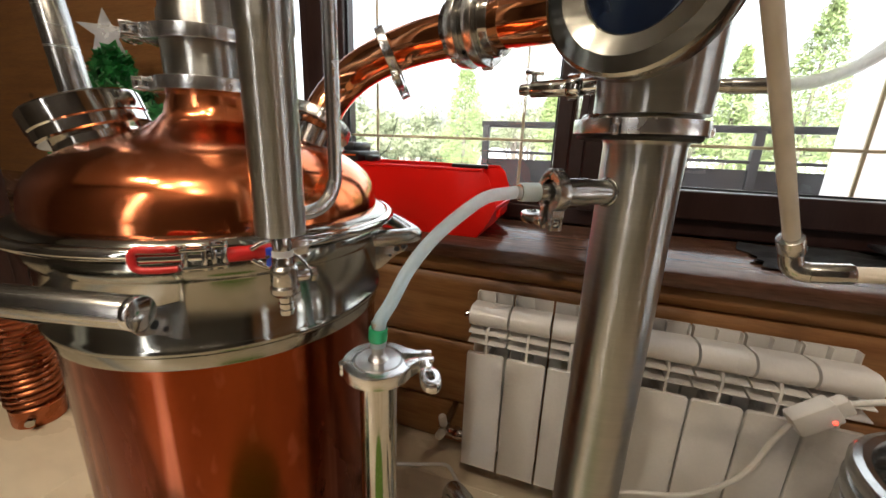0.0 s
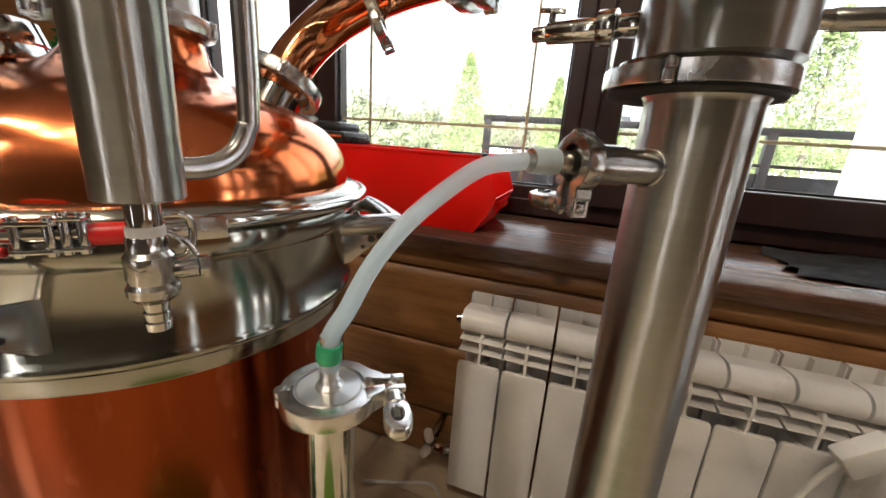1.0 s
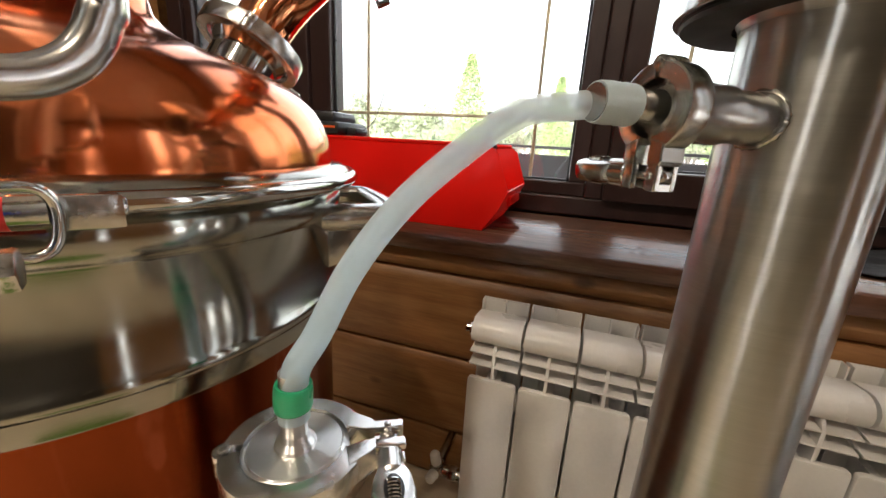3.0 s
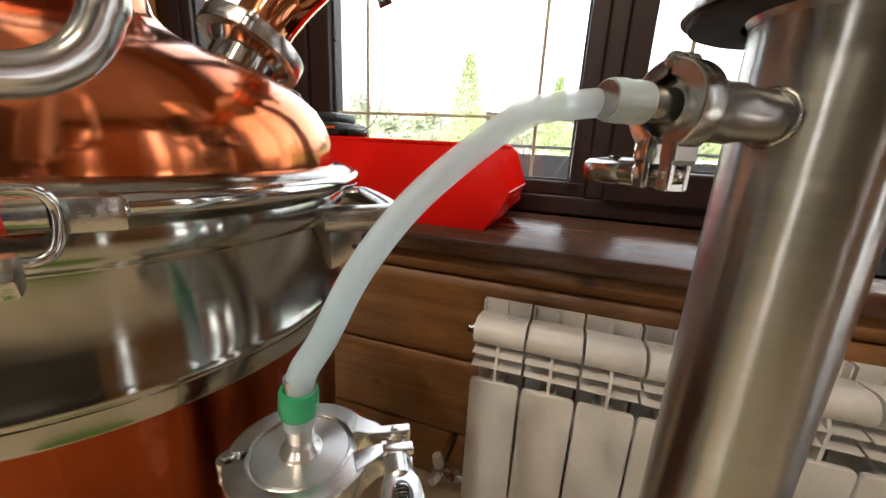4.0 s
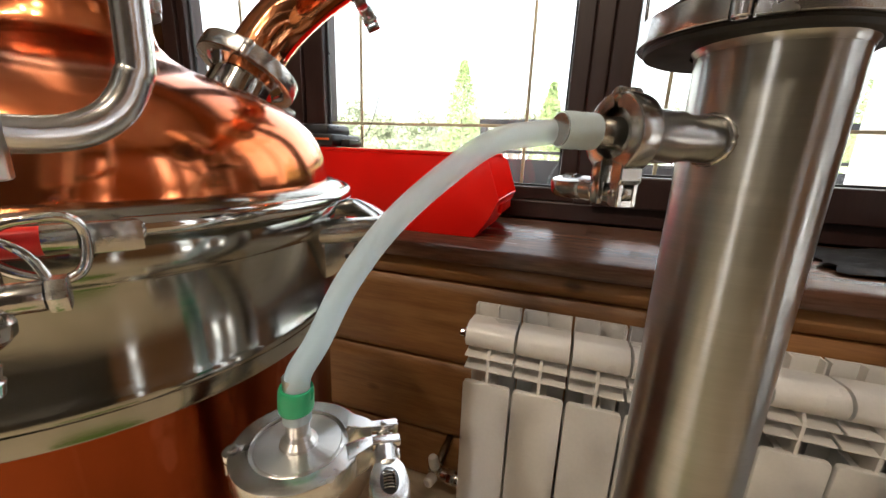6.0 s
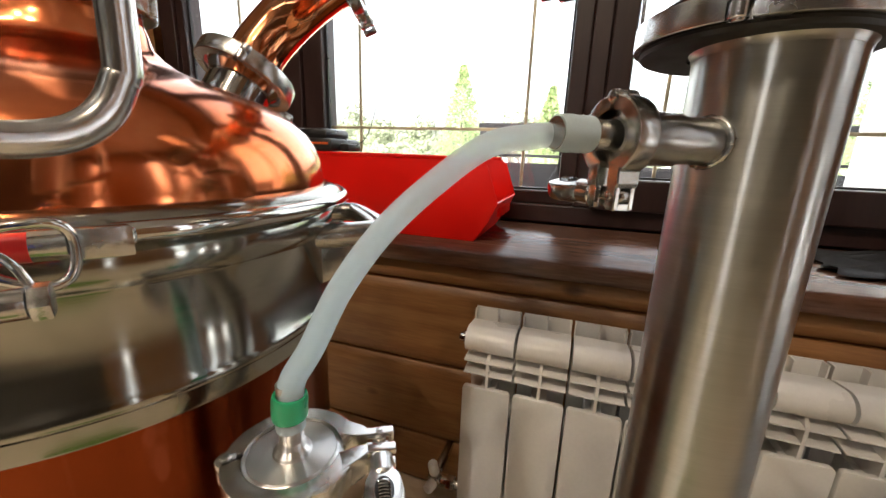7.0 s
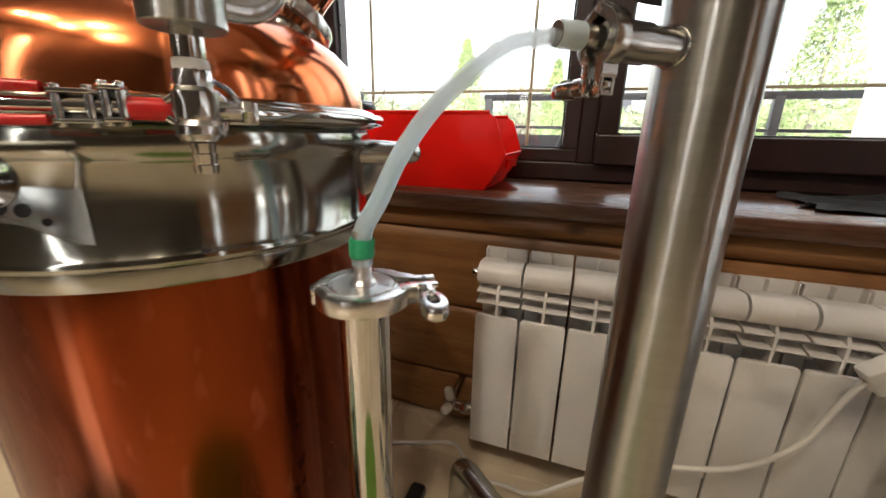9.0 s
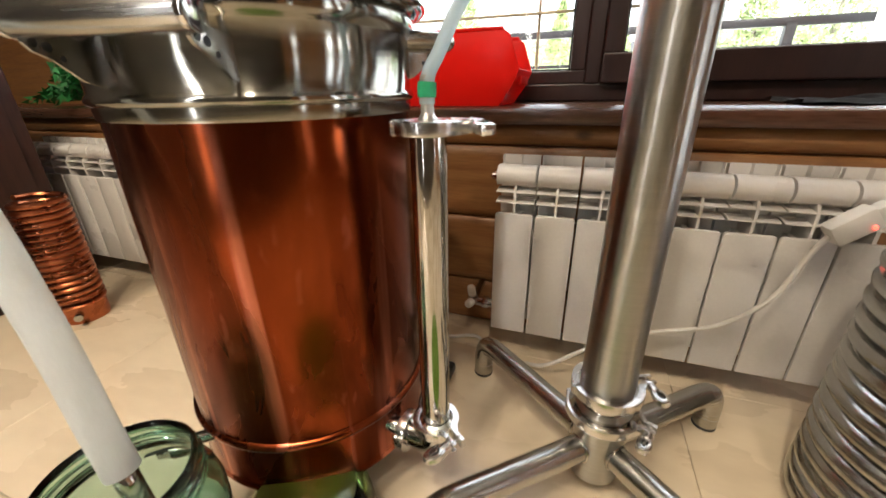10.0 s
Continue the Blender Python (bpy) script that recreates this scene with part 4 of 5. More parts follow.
m2 = frame_to((0.105, 0.498, 0.881), (0.06, -0.021, 0))
clamp(swan, m2 @ Matrix.Translation((0, 0, -0.012)), 0.036, 0.012, 60, 0.028)
clamp(swan, m2 @ Matrix.Translation((0, 0, 0.012)), 0.036, 0.012, 100, 0.028)
part("copper_stub", rod(bmesh.new(), (0.132, 0.489, 0.881), (0.262, 0.445, 0.880), 0.027, 36), PIPE, swan)

# ---- steel column on a four-legged stand ----
KX, KY = 0.2885, 0.4355
KM = Matrix.Translation((KX, KY, 0))
column = thing("still_column", "brushed steel distilling column on a four-legged stand", "column", at=(KX, KY, 0))
part("column_tube", lathe(bmesh.new(), [(0, 0.192), (0.0357, 0.192), (0.0357, 0.768), (0, 0.768)], KM, 96), TUBE, column, "brushed stainless steel tube")
part("lower_flange", lathe(bmesh.new(), ring(0.030, 0.0425, 0.188, 0.194), KM, 48), CHROME, column)
part("weld_neck", lathe(bmesh.new(), [(0.0350, 0.7565), (0.0362, 0.7565), (0.0364, 0.7585), (0.0378, 0.7605), (0.0350, 0.7605)], KM, 72), TUBE, column)
FM = Matrix.Translation((KX - 0.006, KY + 0.013, 0))    # the flange sits a little off the tube
part("gasket", lathe(bmesh.new(), [(0.0300, 0.7605), (0.0515, 0.7600), (0.0545, 0.7612), (0.0555, 0.7632), (0.0545, 0.7650), (0.0300, 0.7650)], FM, 64), RUBBER, column, "black rubber gasket")
part("upper_flange", lathe(bmesh.new(), [(0.0, 0.7650), (0.0535, 0.7650), (0.0535, 0.778), (0.050, 0.783), (0.0, 0.783)], FM, 64), CHROME, column)
clamp(column, FM @ Matrix.Translation((0, 0, 0.7715)), 0.0535, 0.0130, 66, 0.034, 0.0055)
head = part("column_head", lathe(bmesh.new(), [(0.0, 0.782), (0.0485, 0.782), (0.0485, 1.12), (0.0, 1.12)], KM, 80), TUBE, column, "wide brushed steel head tube")
SG = frame_to((KX - 0.012, KY - 0.028, 0.868), (-0.40, -0.90, 0.08))
part("sight_port", lathe(bmesh.new(), [(0.050, -0.01), (0.050, 0.034), (0.058, 0.040), (0.058, 0.044), (0, 0.044)], SG, 64), CHROME, column)
part("sight_ring", lathe(bmesh.new(), [(0.0385, 0.044), (0.0385, 0.0465), (0.0400, 0.0480), (0.0550, 0.0535), (0.0670, 0.0535), (0.0695, 0.0520), (0.0700, 0.049), (0.0700, 0.036), (0.066, 0.033), (0.058, 0.033), (0.058, 0.044)], SG, 72), BAND, column, "polished steel sight-glass ring", 12)
part("sight_glass", lathe(bmesh.new(), [(0, 0.0462), (0.036, 0.0462), (0.0384, 0.0455), (0.0384, 0.044), (0, 0.044)], SG, 56), SIGHT, column, "dark round sight glass")
# side nipples
nip = part("nipple", rod(bmesh.new(), (KX - 0.04, 0.446, 0.810), (KX - 0.075, 0.456, 0.810), 0.0085, 24), CHROME, column)
for a, b, r in ((0.062, 0.074, 0.0125), (0.074, 0.112, 0.0085), (0.112, 0.124, 0.0060)):
    p = part("nipple_fitting", rod(bmesh.new(), (KX - a, 0.446 + a * 0.28 - 0.011, 0.810), (KX - b, 0.446 + b * 0.28 - 0.011, 0.810), r, 24), CHROME, column)
    p.parent = nip
s = part("bleed_screw", rod(bmesh.new(), (KX - 0.110, 0.464, 0.817), (KX - 0.110, 0.464, 0.826), 0.003, 12), CHROME, column)
s.parent = nip
s = part("thumb_bar", rod(bmesh.new(), (KX - 0.120, 0.466, 0.827), (KX - 0.100, 0.461, 0.824), 0.0022, 10), CHROME, column)
s.parent = nip
tag = bmesh.new()
plate(tag, [(-0.006, 0.010), (0.006, 0.010), (0.008, -0.010), (0.004, -0.034), (-0.003, -0.030), (-0.007, -0.008)], -0.001, 0.001, frame_to((KX - 0.062, 0.448, 0.806), (-1, 0.25, 0)), 0.0004)
part("hanging_clip", tag, CHROME, column)
nip2 = part("nipple", rod(bmesh.new(), (KX + 0.045, 0.438, 0.808), (KX + 0.095, 0.441, 0.808), 0.0058, 20), CHROME, column)

# branch with clamp
BA = Vector((-0.78, -0.62, 0.005)).normalized()
BR = frame_to(Vector((KX, KY, 0.713)) + BA * 0.034, BA)
part("branch", lathe(bmesh.new(), [(0.0, -0.01), (0.0116, -0.01), (0.0116, 0.026), (0.0128, 0.0266), (0.0128, 0.052), (0.0148, 0.0560), (0.0148, 0.0580), (0, 0.0580)], BR, 44), DULL, column, "welded steel branch pipe")
bead = bmesh.new()
rng = random.Random(8)
line = []
for k in range(49):
    a = 2 * math.pi * k / 48
    x, y = 0.0122 * math.cos(a), 0.0122 * math.sin(a)
    line.append(BR @ Vector((x, y, (0.0360 ** 2 - x * x) ** 0.5 - 0.0335)))
tube(bead, line, lambda k: 0.0014 + 0.0004 * math.sin(k * 150), 8)
for v in bead.verts:
    v.co += Vector((rng.uniform(-1, 1), rng.uniform(-1, 1), rng.uniform(-1, 1))) * 0.0004
part("weld_seam", bead, STEEL, column, "rough weld seam", 80)
clamp(column, BR @ Matrix.Translation((0, 0, 0.059)), 0.0138, 0.0118, -90, 0.027, 0.0046, DULL, 80, 0.0150)
part("hose_barb", lathe(bmesh.new(), [(0, 0.0580), (0.0148, 0.0580), (0.0148, 0.0605), (0.0100, 0.0615), (0.0076, 0.0625), (0.0070, 0.067), (0.0070, 0.094), (0, 0.094)], BR, 32), STEEL, column)

# stand
part("stand_collar", lathe(bmesh.new(), [(0, 0.165), (0.0357, 0.165), (0.0357, 0.186), (0.0425, 0.188), (0, 0.188)], KM, 48), CHROME, column)
clamp(column, KM @ Matrix.Translation((0, 0, 0.190)), 0.0415, 0.014, 25, 0.028, 0.007)
part("hub_flange", lathe(bmesh.new(), ring(0.030, 0.0475, 0.150, 0.158), KM, 48), CHROME, column)
clamp(column, KM @ Matrix.Translation((0, 0, 0.147)), 0.0445, 0.013, -20, 0.026, 0.007)
part("hub", lathe(bmesh.new(), [(0, 0.030), (0.034, 0.030), (0.0357, 0.032), (0.0357, 0.144), (0.043, 0.147), (0.043, 0.151), (0.0357, 0.166), (0, 0.166)], KM, 64), TUBE, column)
for fx, fy in ((0.068, 0.626), (0.488, 0.616), (0.497, 0.246), (0.082, 0.252)):
    d = Vector((fx - KX, fy - KY, 0))
    L = d.length
    d.normalize()
    pts = [Vector((KX, KY, 0.084)) + d * 0.028, Vector((KX, KY, 0.083)) + d * (L - 0.06), Vector((KX, KY, 0.080)) + d * (L - 0.024), Vector((KX, KY, 0.070)) + d * (L - 0.007), Vector((KX, KY, 0.045)) + d * L, Vector((KX, KY, 0.004)) + d * L]
    leg = part("stand_leg", tube(bmesh.new(), curve(pts, 7), 0.0192, 28), STEEL, column, "bent steel stand leg")
    w = part("leg_weld", lathe(bmesh.new(), ring(0.018, 0.0215, 0, 0.003, 0.001), frame_to(Vector((KX, KY, 0.084)) + d * 0.034, d), 28), CAST, column)
    w.parent = leg
    f = part("rubber_foot", lathe(bmesh.new(), rounded(0.0196, 0, 0.006, 0.001), Matrix.Translation((fx, fy, 0)), 24), RUBBER, column)
    f.parent = leg

# ---- level tube beside the pot ----
TX, TY = 0.0776, 0.3086
TM = Matrix.Translation((TX, TY, 0))
cup = thing("receiver_tube", "slim polished steel receiver tube with a clamped lid", "tube", at=(TX, TY, 0.12))
part("tube_body", lathe(bmesh.new(), [(0, 0.190), (0.0178, 0.190), (0.0178, 0.539), (0.0248, 0.543), (0.0248, 0.546), (0, 0.546)], TM, 56), CHROME, cup)
part("gasket", lathe(bmesh.new(), ring(0.016, 0.0252, 0.546, 0.548, 0.0004), TM, 48), GASKET, cup)
part("lid", lathe(bmesh.new(), [(0, 0.548), (0.0250, 0.548), (0.0250, 0.5505), (0.022, 0.5525), (0.0214, 0.5535), (0.0096, 0.5535), (0.0092, 0.5550), (0.0070, 0.5575), (0.0060, 0.560), (0.0060, 0.592), (0, 0.592)], TM, 56), TURNED, cup, "turned steel lid with a hose nipple", 16)
clamp(cup, TM @ Matrix.Translation((0, 0, 0.5475)), 0.0258, 0.0125, 32, 0.030, 0.0072)
lowc = Vector((TX, TY, 0.181))
part("lower_ferrule", lathe(bmesh.new(), [(0, 0.168), (0.0178, 0.168), (0.0178, 0.174), (0.0248, 0.178), (0.0248, 0.184), (0.0178, 0.188), (0.0178, 0.192), (0, 0.192)], TM, 48), CHROME, cup)
clamp(cup, TM @ Matrix.Translation((0, 0, 0.181)), 0.0238, 0.0125, -35, 0.028, 0.0062)
part("elbow", tube(bmesh.new(), curve([(TX, TY, 0.172), (TX, TY, 0.158), (TX - 0.008, TY + 0.001, 0.146), (TX - 0.022, TY + 0.003, 0.142), (TX - 0.045, TY + 0.006, 0.142)], 8), 0.0190, 32), CHROME, cup)
mm = frame_to((TX - 0.045, TY + 0.006, 0.142), (-1, 0.13, 0))
clamp(cup, mm, 0.0215, 0.0125, 200, 0.026, 0.006)
part("link_pipe", rod(bmesh.new(), mm @ Vector((0, 0, 0)), mm @ Vector((0, 0, 0.10)), 0.0125, 24), CHROME, cup)

# ---- hose from the branch to the receiver ----
hose = thing("silicone_hose", "milky silicone hose arching between branch and receiver tube", "hose", at=(TX, TY, 0.6))
hp = [BR @ Vector((0, 0, 0.090)), Vector((0.192, 0.3635, 0.7135)), Vector((0.180, 0.3585, 0.7120)), Vector((0.161, 0.3495, 0.7075)), Vector((0.1407, 0.3398, 0.6912)), Vector((0.1195, 0.3290, 0.6685)), Vector((0.1017, 0.3203, 0.6408)),
      Vector((0.0885, 0.3140, 0.611)), Vector((0.0800, 0.3098, 0.5945)), Vector((0.0780, 0.3088, 0.583)), Vector((TX, TY, 0.574)), Vector((TX, TY, 0.5675))]
part("hose_tube", tube(bmesh.new(), curve(hp, 9), lambda k: 0.0056 + 0.0009 * min(1, max(0, (k - 0.25) / 0.5)) + 0.0007 * min(1, max(0, (k - 0.84) / 0.08)), 32, hollow=0.70), SILICONE, hose)
drops, rng = bmesh.new(), random.Random(12)
way = curve(hp, 30)
for k in range(150):
    i = int(len(way) * rng.uniform(0.13, 0.55))
    t = (way[i + 1] - way[i]).normalized()
    a = rng.gauss(0, 0.9)
    u = t.cross(Vector((0, 0, 1))).normalized()
    n_ = u.cross(t)
    bmesh.ops.create_icosphere(drops, subdivisions=1, radius=rng.uniform(0.0003, 0.0009), matrix=Matrix.Translation(way[i] + 0.0043 * (n_ * math.cos(a) + u * math.sin(a))))
tagged(part("drops", drops, DROP, hose, "water drops inside the hose", 80), "water drops inside the hose", kind="stuff")
part("sleeve", lathe(bmesh.new(), [(0.0074, 0.0755), (0.0081, 0.076), (0.0083, 0.0775), (0.0080, 0.079), (0.0083, 0.081), (0.0080, 0.0835), (0.0083, 0.087), (0.0080, 0.0925), (0.0077, 0.0935), (0.0074, 0.0935)], BR, 36), SLEEVE, hose, "ribbed clear end sleeve")
part("tape_ring", tube(bmesh.new(), curve([(0.0776, 0.3086, 0.5732), (0.0776, 0.3086, 0.5770), (0.0778, 0.3087, 0.5815), (0.0781, 0.3089, 0.5862)], 6), lambda k: 0.0087 - 0.0006 * (abs(k - 0.5) * 2) ** 6, 36, hollow=0.86), GREEN, hose, "green plastic ring")

# ---- condenser with side pipe in front of the pot ----
PX, PY = 0.0596, 0.2166
PM = Matrix.Translation((PX, PY, 0))
cond = thing("condenser", "brushed steel tube condenser with a tap and side pipe", "condenser", at=(PX, PY, 0.64))
part("condenser_tube", lathe(bmesh.new(), [(0, 0.692), (0.0146, 0.692), (0.0151, 0.6925), (0.0151, 0.806), (0.0160, 0.808), (0.0162, 0.812), (0.0162, 1.15), (0, 1.15)], PM, 56), TUBE, cond)
part("outlet", rod(bmesh.new(), (PX, PY, 0.676), (PX, PY, 0.694), 0.0060, 24), CHROME, cond)
side = Vector((0.265, 0.964, 0))
b = Vector((PX, PY, 0))
pts = [b + side * d + Vector((0, 0, z)) for d, z in ((0.010, 0.7029), (0.022, 0.7030), (0.031, 0.7052), (0.0385, 0.7108), (0.0432, 0.7195), (0.0450, 0.731), (0.0452, 0.80), (0.0452, 1.15))]
part("side_pipe", tube(bmesh.new(), curve(pts, 8), 0.0048, 24), SATIN, cond, "bent steel side pipe")
tapb = part("ball_tap", lathe(bmesh.new(), [(0, 0.650), (0.0070, 0.650), (0.0092, 0.6525), (0.0095, 0.656), (0.0083, 0.658), (0.0088, 0.660), (0.0088, 0.669), (0.0072, 0.671), (0.0072, 0.676), (0.0062, 0.6785), (0, 0.6785)], PM, 12), CAST, cond, "small chrome ball tap", 30)
for ob in (part("tape_wrap", lathe(bmesh.new(), [(0.0056, 0.676), (0.0066, 0.6765), (0.0067, 0.6795), (0.0064, 0.681), (0.0056, 0.6815)], PM, 24), WHITE, cond, "white sealing tape"),
           part("tap_stem", rod(bmesh.new(), (PX + 0.004, PY + 0.005, 0.662), (PX + 0.0095, PY + 0.013, 0.662), 0.0042, 16), CAST, cond),
           part("tap_nut", lathe(bmesh.new(), rounded(0.0052, 0, 0.0045, 0.0008), frame_to((PX + 0.0095, PY + 0.013, 0.662), (0.5, 0.8, 0)), 6), CAST, cond),
           part("tap_lever", tube(bmesh.new(), curve([(PX + 0.008, PY + 0.015, 0.6645), (PX + 0.001, PY + 0.014, 0.672), (PX - 0.010, PY + 0.010, 0.676), (PX - 0.018, PY + 0.004, 0.672)], 5), 0.0012, 10), CHROME, cond),
           part("lever_cover", box(bmesh.new(), (-0.0045, -0.0022, -0.007), (0.0045, 0.0022, 0.007), 0.0015, Matrix.Translation((PX - 0.015, PY + 0.007, 0.672))), BLUE, cond, "blue plastic lever cover"),
           part("hose_barb", lathe(bmesh.new(), [(0, 0.6365), (0.0044, 0.6365), (0.0050, 0.640), (0.0042, 0.6405), (0.0050, 0.6445), (0.0042, 0.645), (0.0050, 0.649), (0.0042, 0.6495), (0.0042, 0.653), (0, 0.653)], PM, 24), CHROME, cond)):
    ob.parent = tapb


# ---- things on the sill ----
bin_ = thing("storage_bin", "bright red plastic stacking bin on the window sill", "storage bin", at=(-0.13, 0.95, ZS))
bx0, bx1, by0, by1, bz = -0.40, 0.058, 0.868, 1.075, 0.155


def bin_shell(bm, o, z0):
    """The side outline of the bin, swept over its depth; o: how far the walls are set in."""
    out = [(bx0 + o, ZS + z0), (bx1 - 0.030 - o, ZS + z0), (bx1 - 0.004 - o, ZS + 0.040), (bx1 + 0.012 - o, ZS + 0.075), (bx1 - 0.012 - o, ZS + bz - 0.012), (bx1 - 0.028 - o, ZS + bz), (bx0 + o, ZS + bz)]
    return out


bm = bmesh.new()
o = bin_shell(bm, 0, 0.0005)
m = Matrix(((1, 0, 0, 0), (0, 0, -1, 0), (0, 1, 0, 0), (0, 0, 0, 1)))
plate(bm, o, -by0 - 0.003, -by0, m, 0.001)
part("front_side", bm, RED, bin_)
bm = bmesh.new()
plate(bm, o, -by1 - 0.003, -by1, m, 0.001)
part("back_side", bm, RED, bin_)
part("bottom", box(bmesh.new(), (bx0, by0 + 0.003, ZS + 0.0005), (bx1 - 0.03, by1, ZS + 0.004)), RED, bin_)
part("rear_end", box(bmesh.new(), (bx0, by0 + 0.003, ZS + 0.004), (bx0 + 0.003, by1, ZS + bz)), RED, bin_)
bm = bmesh.new()
plate(bm, [(bx1 - 0.030, ZS + 0.0005), (bx1 - 0.004, ZS + 0.040), (bx1 + 0.012, ZS + 0.075), (bx1 + 0.009, ZS + 0.0765), (bx1 - 0.007, ZS + 0.042), (bx1 - 0.033, ZS + 0.003)], -by1, -by0 - 0.003, m)
part("open_lip", bm, RED, bin_)
for y in (by0 - 0.002, by1 - 0.003):
    part("top_edge", box(bmesh.new(), (bx0 - 0.003, y, ZS + bz - 0.004), (bx1 - 0.026, y + 0.008, ZS + bz + 0.003), 0.0015), RED, bin_, "rolled red bin edge")
part("label_slot", box(bmesh.new(), (bx1 - 0.001, by0 + 0.05, ZS + 0.044), (bx1 + 0.006, by1 - 0.05, ZS + 0.062), 0.001, Matrix.Translation((0.004, 0, 0))), RED, bin_)
dev = thing("charger", "small black and orange charger lying on the red bin", "charger", at=(-0.30, 0.95, ZS + bz))
DZ = ZS + bz + 0.004
part("case", box(bmesh.new(), (-0.405, 0.872, DZ), (-0.285, 0.985, DZ + 0.026), 0.007), BLACK, dev)
part("top_cover", box(bmesh.new(), (-0.392, 0.885, DZ + 0.022), (-0.305, 0.975, DZ + 0.047), 0.010), BLACK, dev)
part("trim", box(bmesh.new(), (-0.397, 0.8702, DZ + 0.013), (-0.293, 0.8735, DZ + 0.0175), 0.0008), ORANGE, dev, "orange trim line")
part("cable_lug", box(bmesh.new(), (-0.285, 0.90, DZ), (-0.262, 0.95, DZ + 0.016), 0.004), BLACK, dev)
part("antenna_wire", tube(bmesh.new(), curve([(-0.262, 0.93, DZ + 0.012), (-0.235, 0.925, DZ + 0.03), (-0.215, 0.92, DZ + 0.065), (-0.200, 0.915, DZ + 0.105)], 6), 0.0009, 6), BLACK, dev, "thin upright black wire")
solid("small_case", box(bmesh.new(), (-0.10, 1.05, ZS + bz - 0.007), (0.0, 1.074, ZS + bz + 0.003), 0.003), BLACK, "small dark case lying across the bin edge", "case")

bm = bmesh.new()
bmesh.ops.create_grid(bm, x_segments=26, y_segments=20, size=0.5)
for v in bm.verts:
    x, y = v.co.x, v.co.y
    edge = 0.04 * noise.noise(Vector((x * 6, y * 6, 3)))
    v.co = Vector((0.93 + x * 0.66 + edge, 1.02 + y * 0.22 + 0.06 * x + edge * 0.5, ZS + 0.003 + 0.014 * max(0, noise.noise(Vector((x * 7, y * 7, 9))) + 0.15)))
solid("black_cloth", bm, CLOTH, "crumpled black cloth lying on the window sill", "cloth")
lap = thing("tablet", "flat black tablet lying on the cloth", "tablet", at=(0.98, 1.0, ZS + 0.02))
part("body", box(bmesh.new(), (-0.14, -0.09, 0), (0.14, 0.09, 0.009), 0.003, Matrix.Translation((0.98, 1.0, ZS + 0.018)) @ pose(0, 0, 0, 0, 2, -8)), BLACK, lap)

bagb = bmesh.new()
bmesh.ops.create_icosphere(bagb, subdivisions=4, radius=0.05)
for v in bagb.verts:
    n_ = noise.noise(v.co * 45) * 0.35 + noise.noise(v.co * 110) * 0.16
    v.co = Vector((v.co.x * 0.9, v.co.y * 0.9, v.co.z * 1.2)) * (1 + n_)
    v.co += Vector((0.86, 0.93, ZS + 0.072))
    v.co.z = max(v.co.z, ZS + 0.002)
solid("plastic_bag", bagb, CLEAR, "crumpled clear plastic bag on the sill", "bag", angle=20)

gad = thing("headset", "small black gadget with a thin stalk on the sill", "gadget", at=(-1.30, 0.86, ZS))
part("body", box(bmesh.new(), (-1.33, 0.83, ZS), (-1.25, 0.88, ZS + 0.04), 0.012), BLACK, gad)
part("stalk", tube(bmesh.new(), curve([(-1.32, 0.85, ZS + 0.03), (-1.36, 0.85, ZS + 0.06), (-1.41, 0.85, ZS + 0.075)], 5), 0.004, 8), BLACK, gad)

# artificial tree
tr = thing("christmas_tree", "small artificial green Christmas tree with a silver star", "christmas tree", at=(-1.30, 0.98, ZS))
rng = random.Random(4)
part("trunk", rod(bmesh.new(), (-1.30, 0.98, ZS), (-1.30, 0.98, ZS + 0.42), 0.008, 10), BARK, tr)
part("pot", lathe(bmesh.new(), [(0, 0), (0.05, 0), (0.06, 0.07), (0, 0.07)], Matrix.Translation((-1.30, 0.98, ZS)), 24), RED, tr, "red pot")
bm = bmesh.new()
for i in range(1300):
    h = rng.random() ** 1.1
    r = (1 - h) * 0.44 + 0.02
    a = rng.uniform(0, 6.283)
    rr = r * (0.55 + 0.45 * rng.random()) * (0.85 + 0.15 * math.cos(h * 34))
    c = Vector((-1.30 + rr * math.cos(a), 0.98 + 0.5 * rr * math.sin(a), ZS + 0.05 + h * 0.41 - rr * 0.08))
    leaves(bm, c, 7, 0.026, rng, (0.020, 0.020, 0.016))
part("needles", bm, NEEDLE, tr, "bright green tinsel needles")
bm = bmesh.new()
star = []
for k in range(10):
    r = 0.078 if k % 2 == 0 else 0.032
    star.append((r * math.sin(math.pi * k / 5), r * math.cos(math.pi * k / 5)))
plate(bm, star, -0.005, 0.005, frame_to((-1.30, 0.98, ZS + 0.52), (0.7, -0.7, 0), (0, 0, 1)))
part("star", bm, STAR, tr, "silver foil star")

# ---- water pipes right of the column ----
wp = thing("water_pipe", "ivory plastic water pipe with a steel elbow fitting", "pipe", at=(0.41, 0.415, 0.66))
part("riser", rod(bmesh.new(), (0.148, 0.139, 1.19), (0.4085, 0.4145, 0.684), 0.0058, 24), IVORY, wp)
part("elbow_nut", lathe(bmesh.new(), rounded(0.0098, 0, 0.016, 0.0012), frame_to((0.4125, 0.419, 0.674), (-0.45, -0.47, 0.87)), 20), CAST, wp, "steel compression nut")
part("elbow", tube(bmesh.new(), curve([(0.4110, 0.418, 0.677), (0.4125, 0.418, 0.668), (0.4165, 0.417, 0.6600), (0.428, 0.415, 0.658)], 6), 0.0086, 22), CAST, wp, "steel elbow")
part("sleeve", lathe(bmesh.new(), rounded(0.0088, 0, 0.030, 0.0012), frame_to((0.424, 0.415, 0.658), (1, 0, 0.09)), 22), CAST, wp)
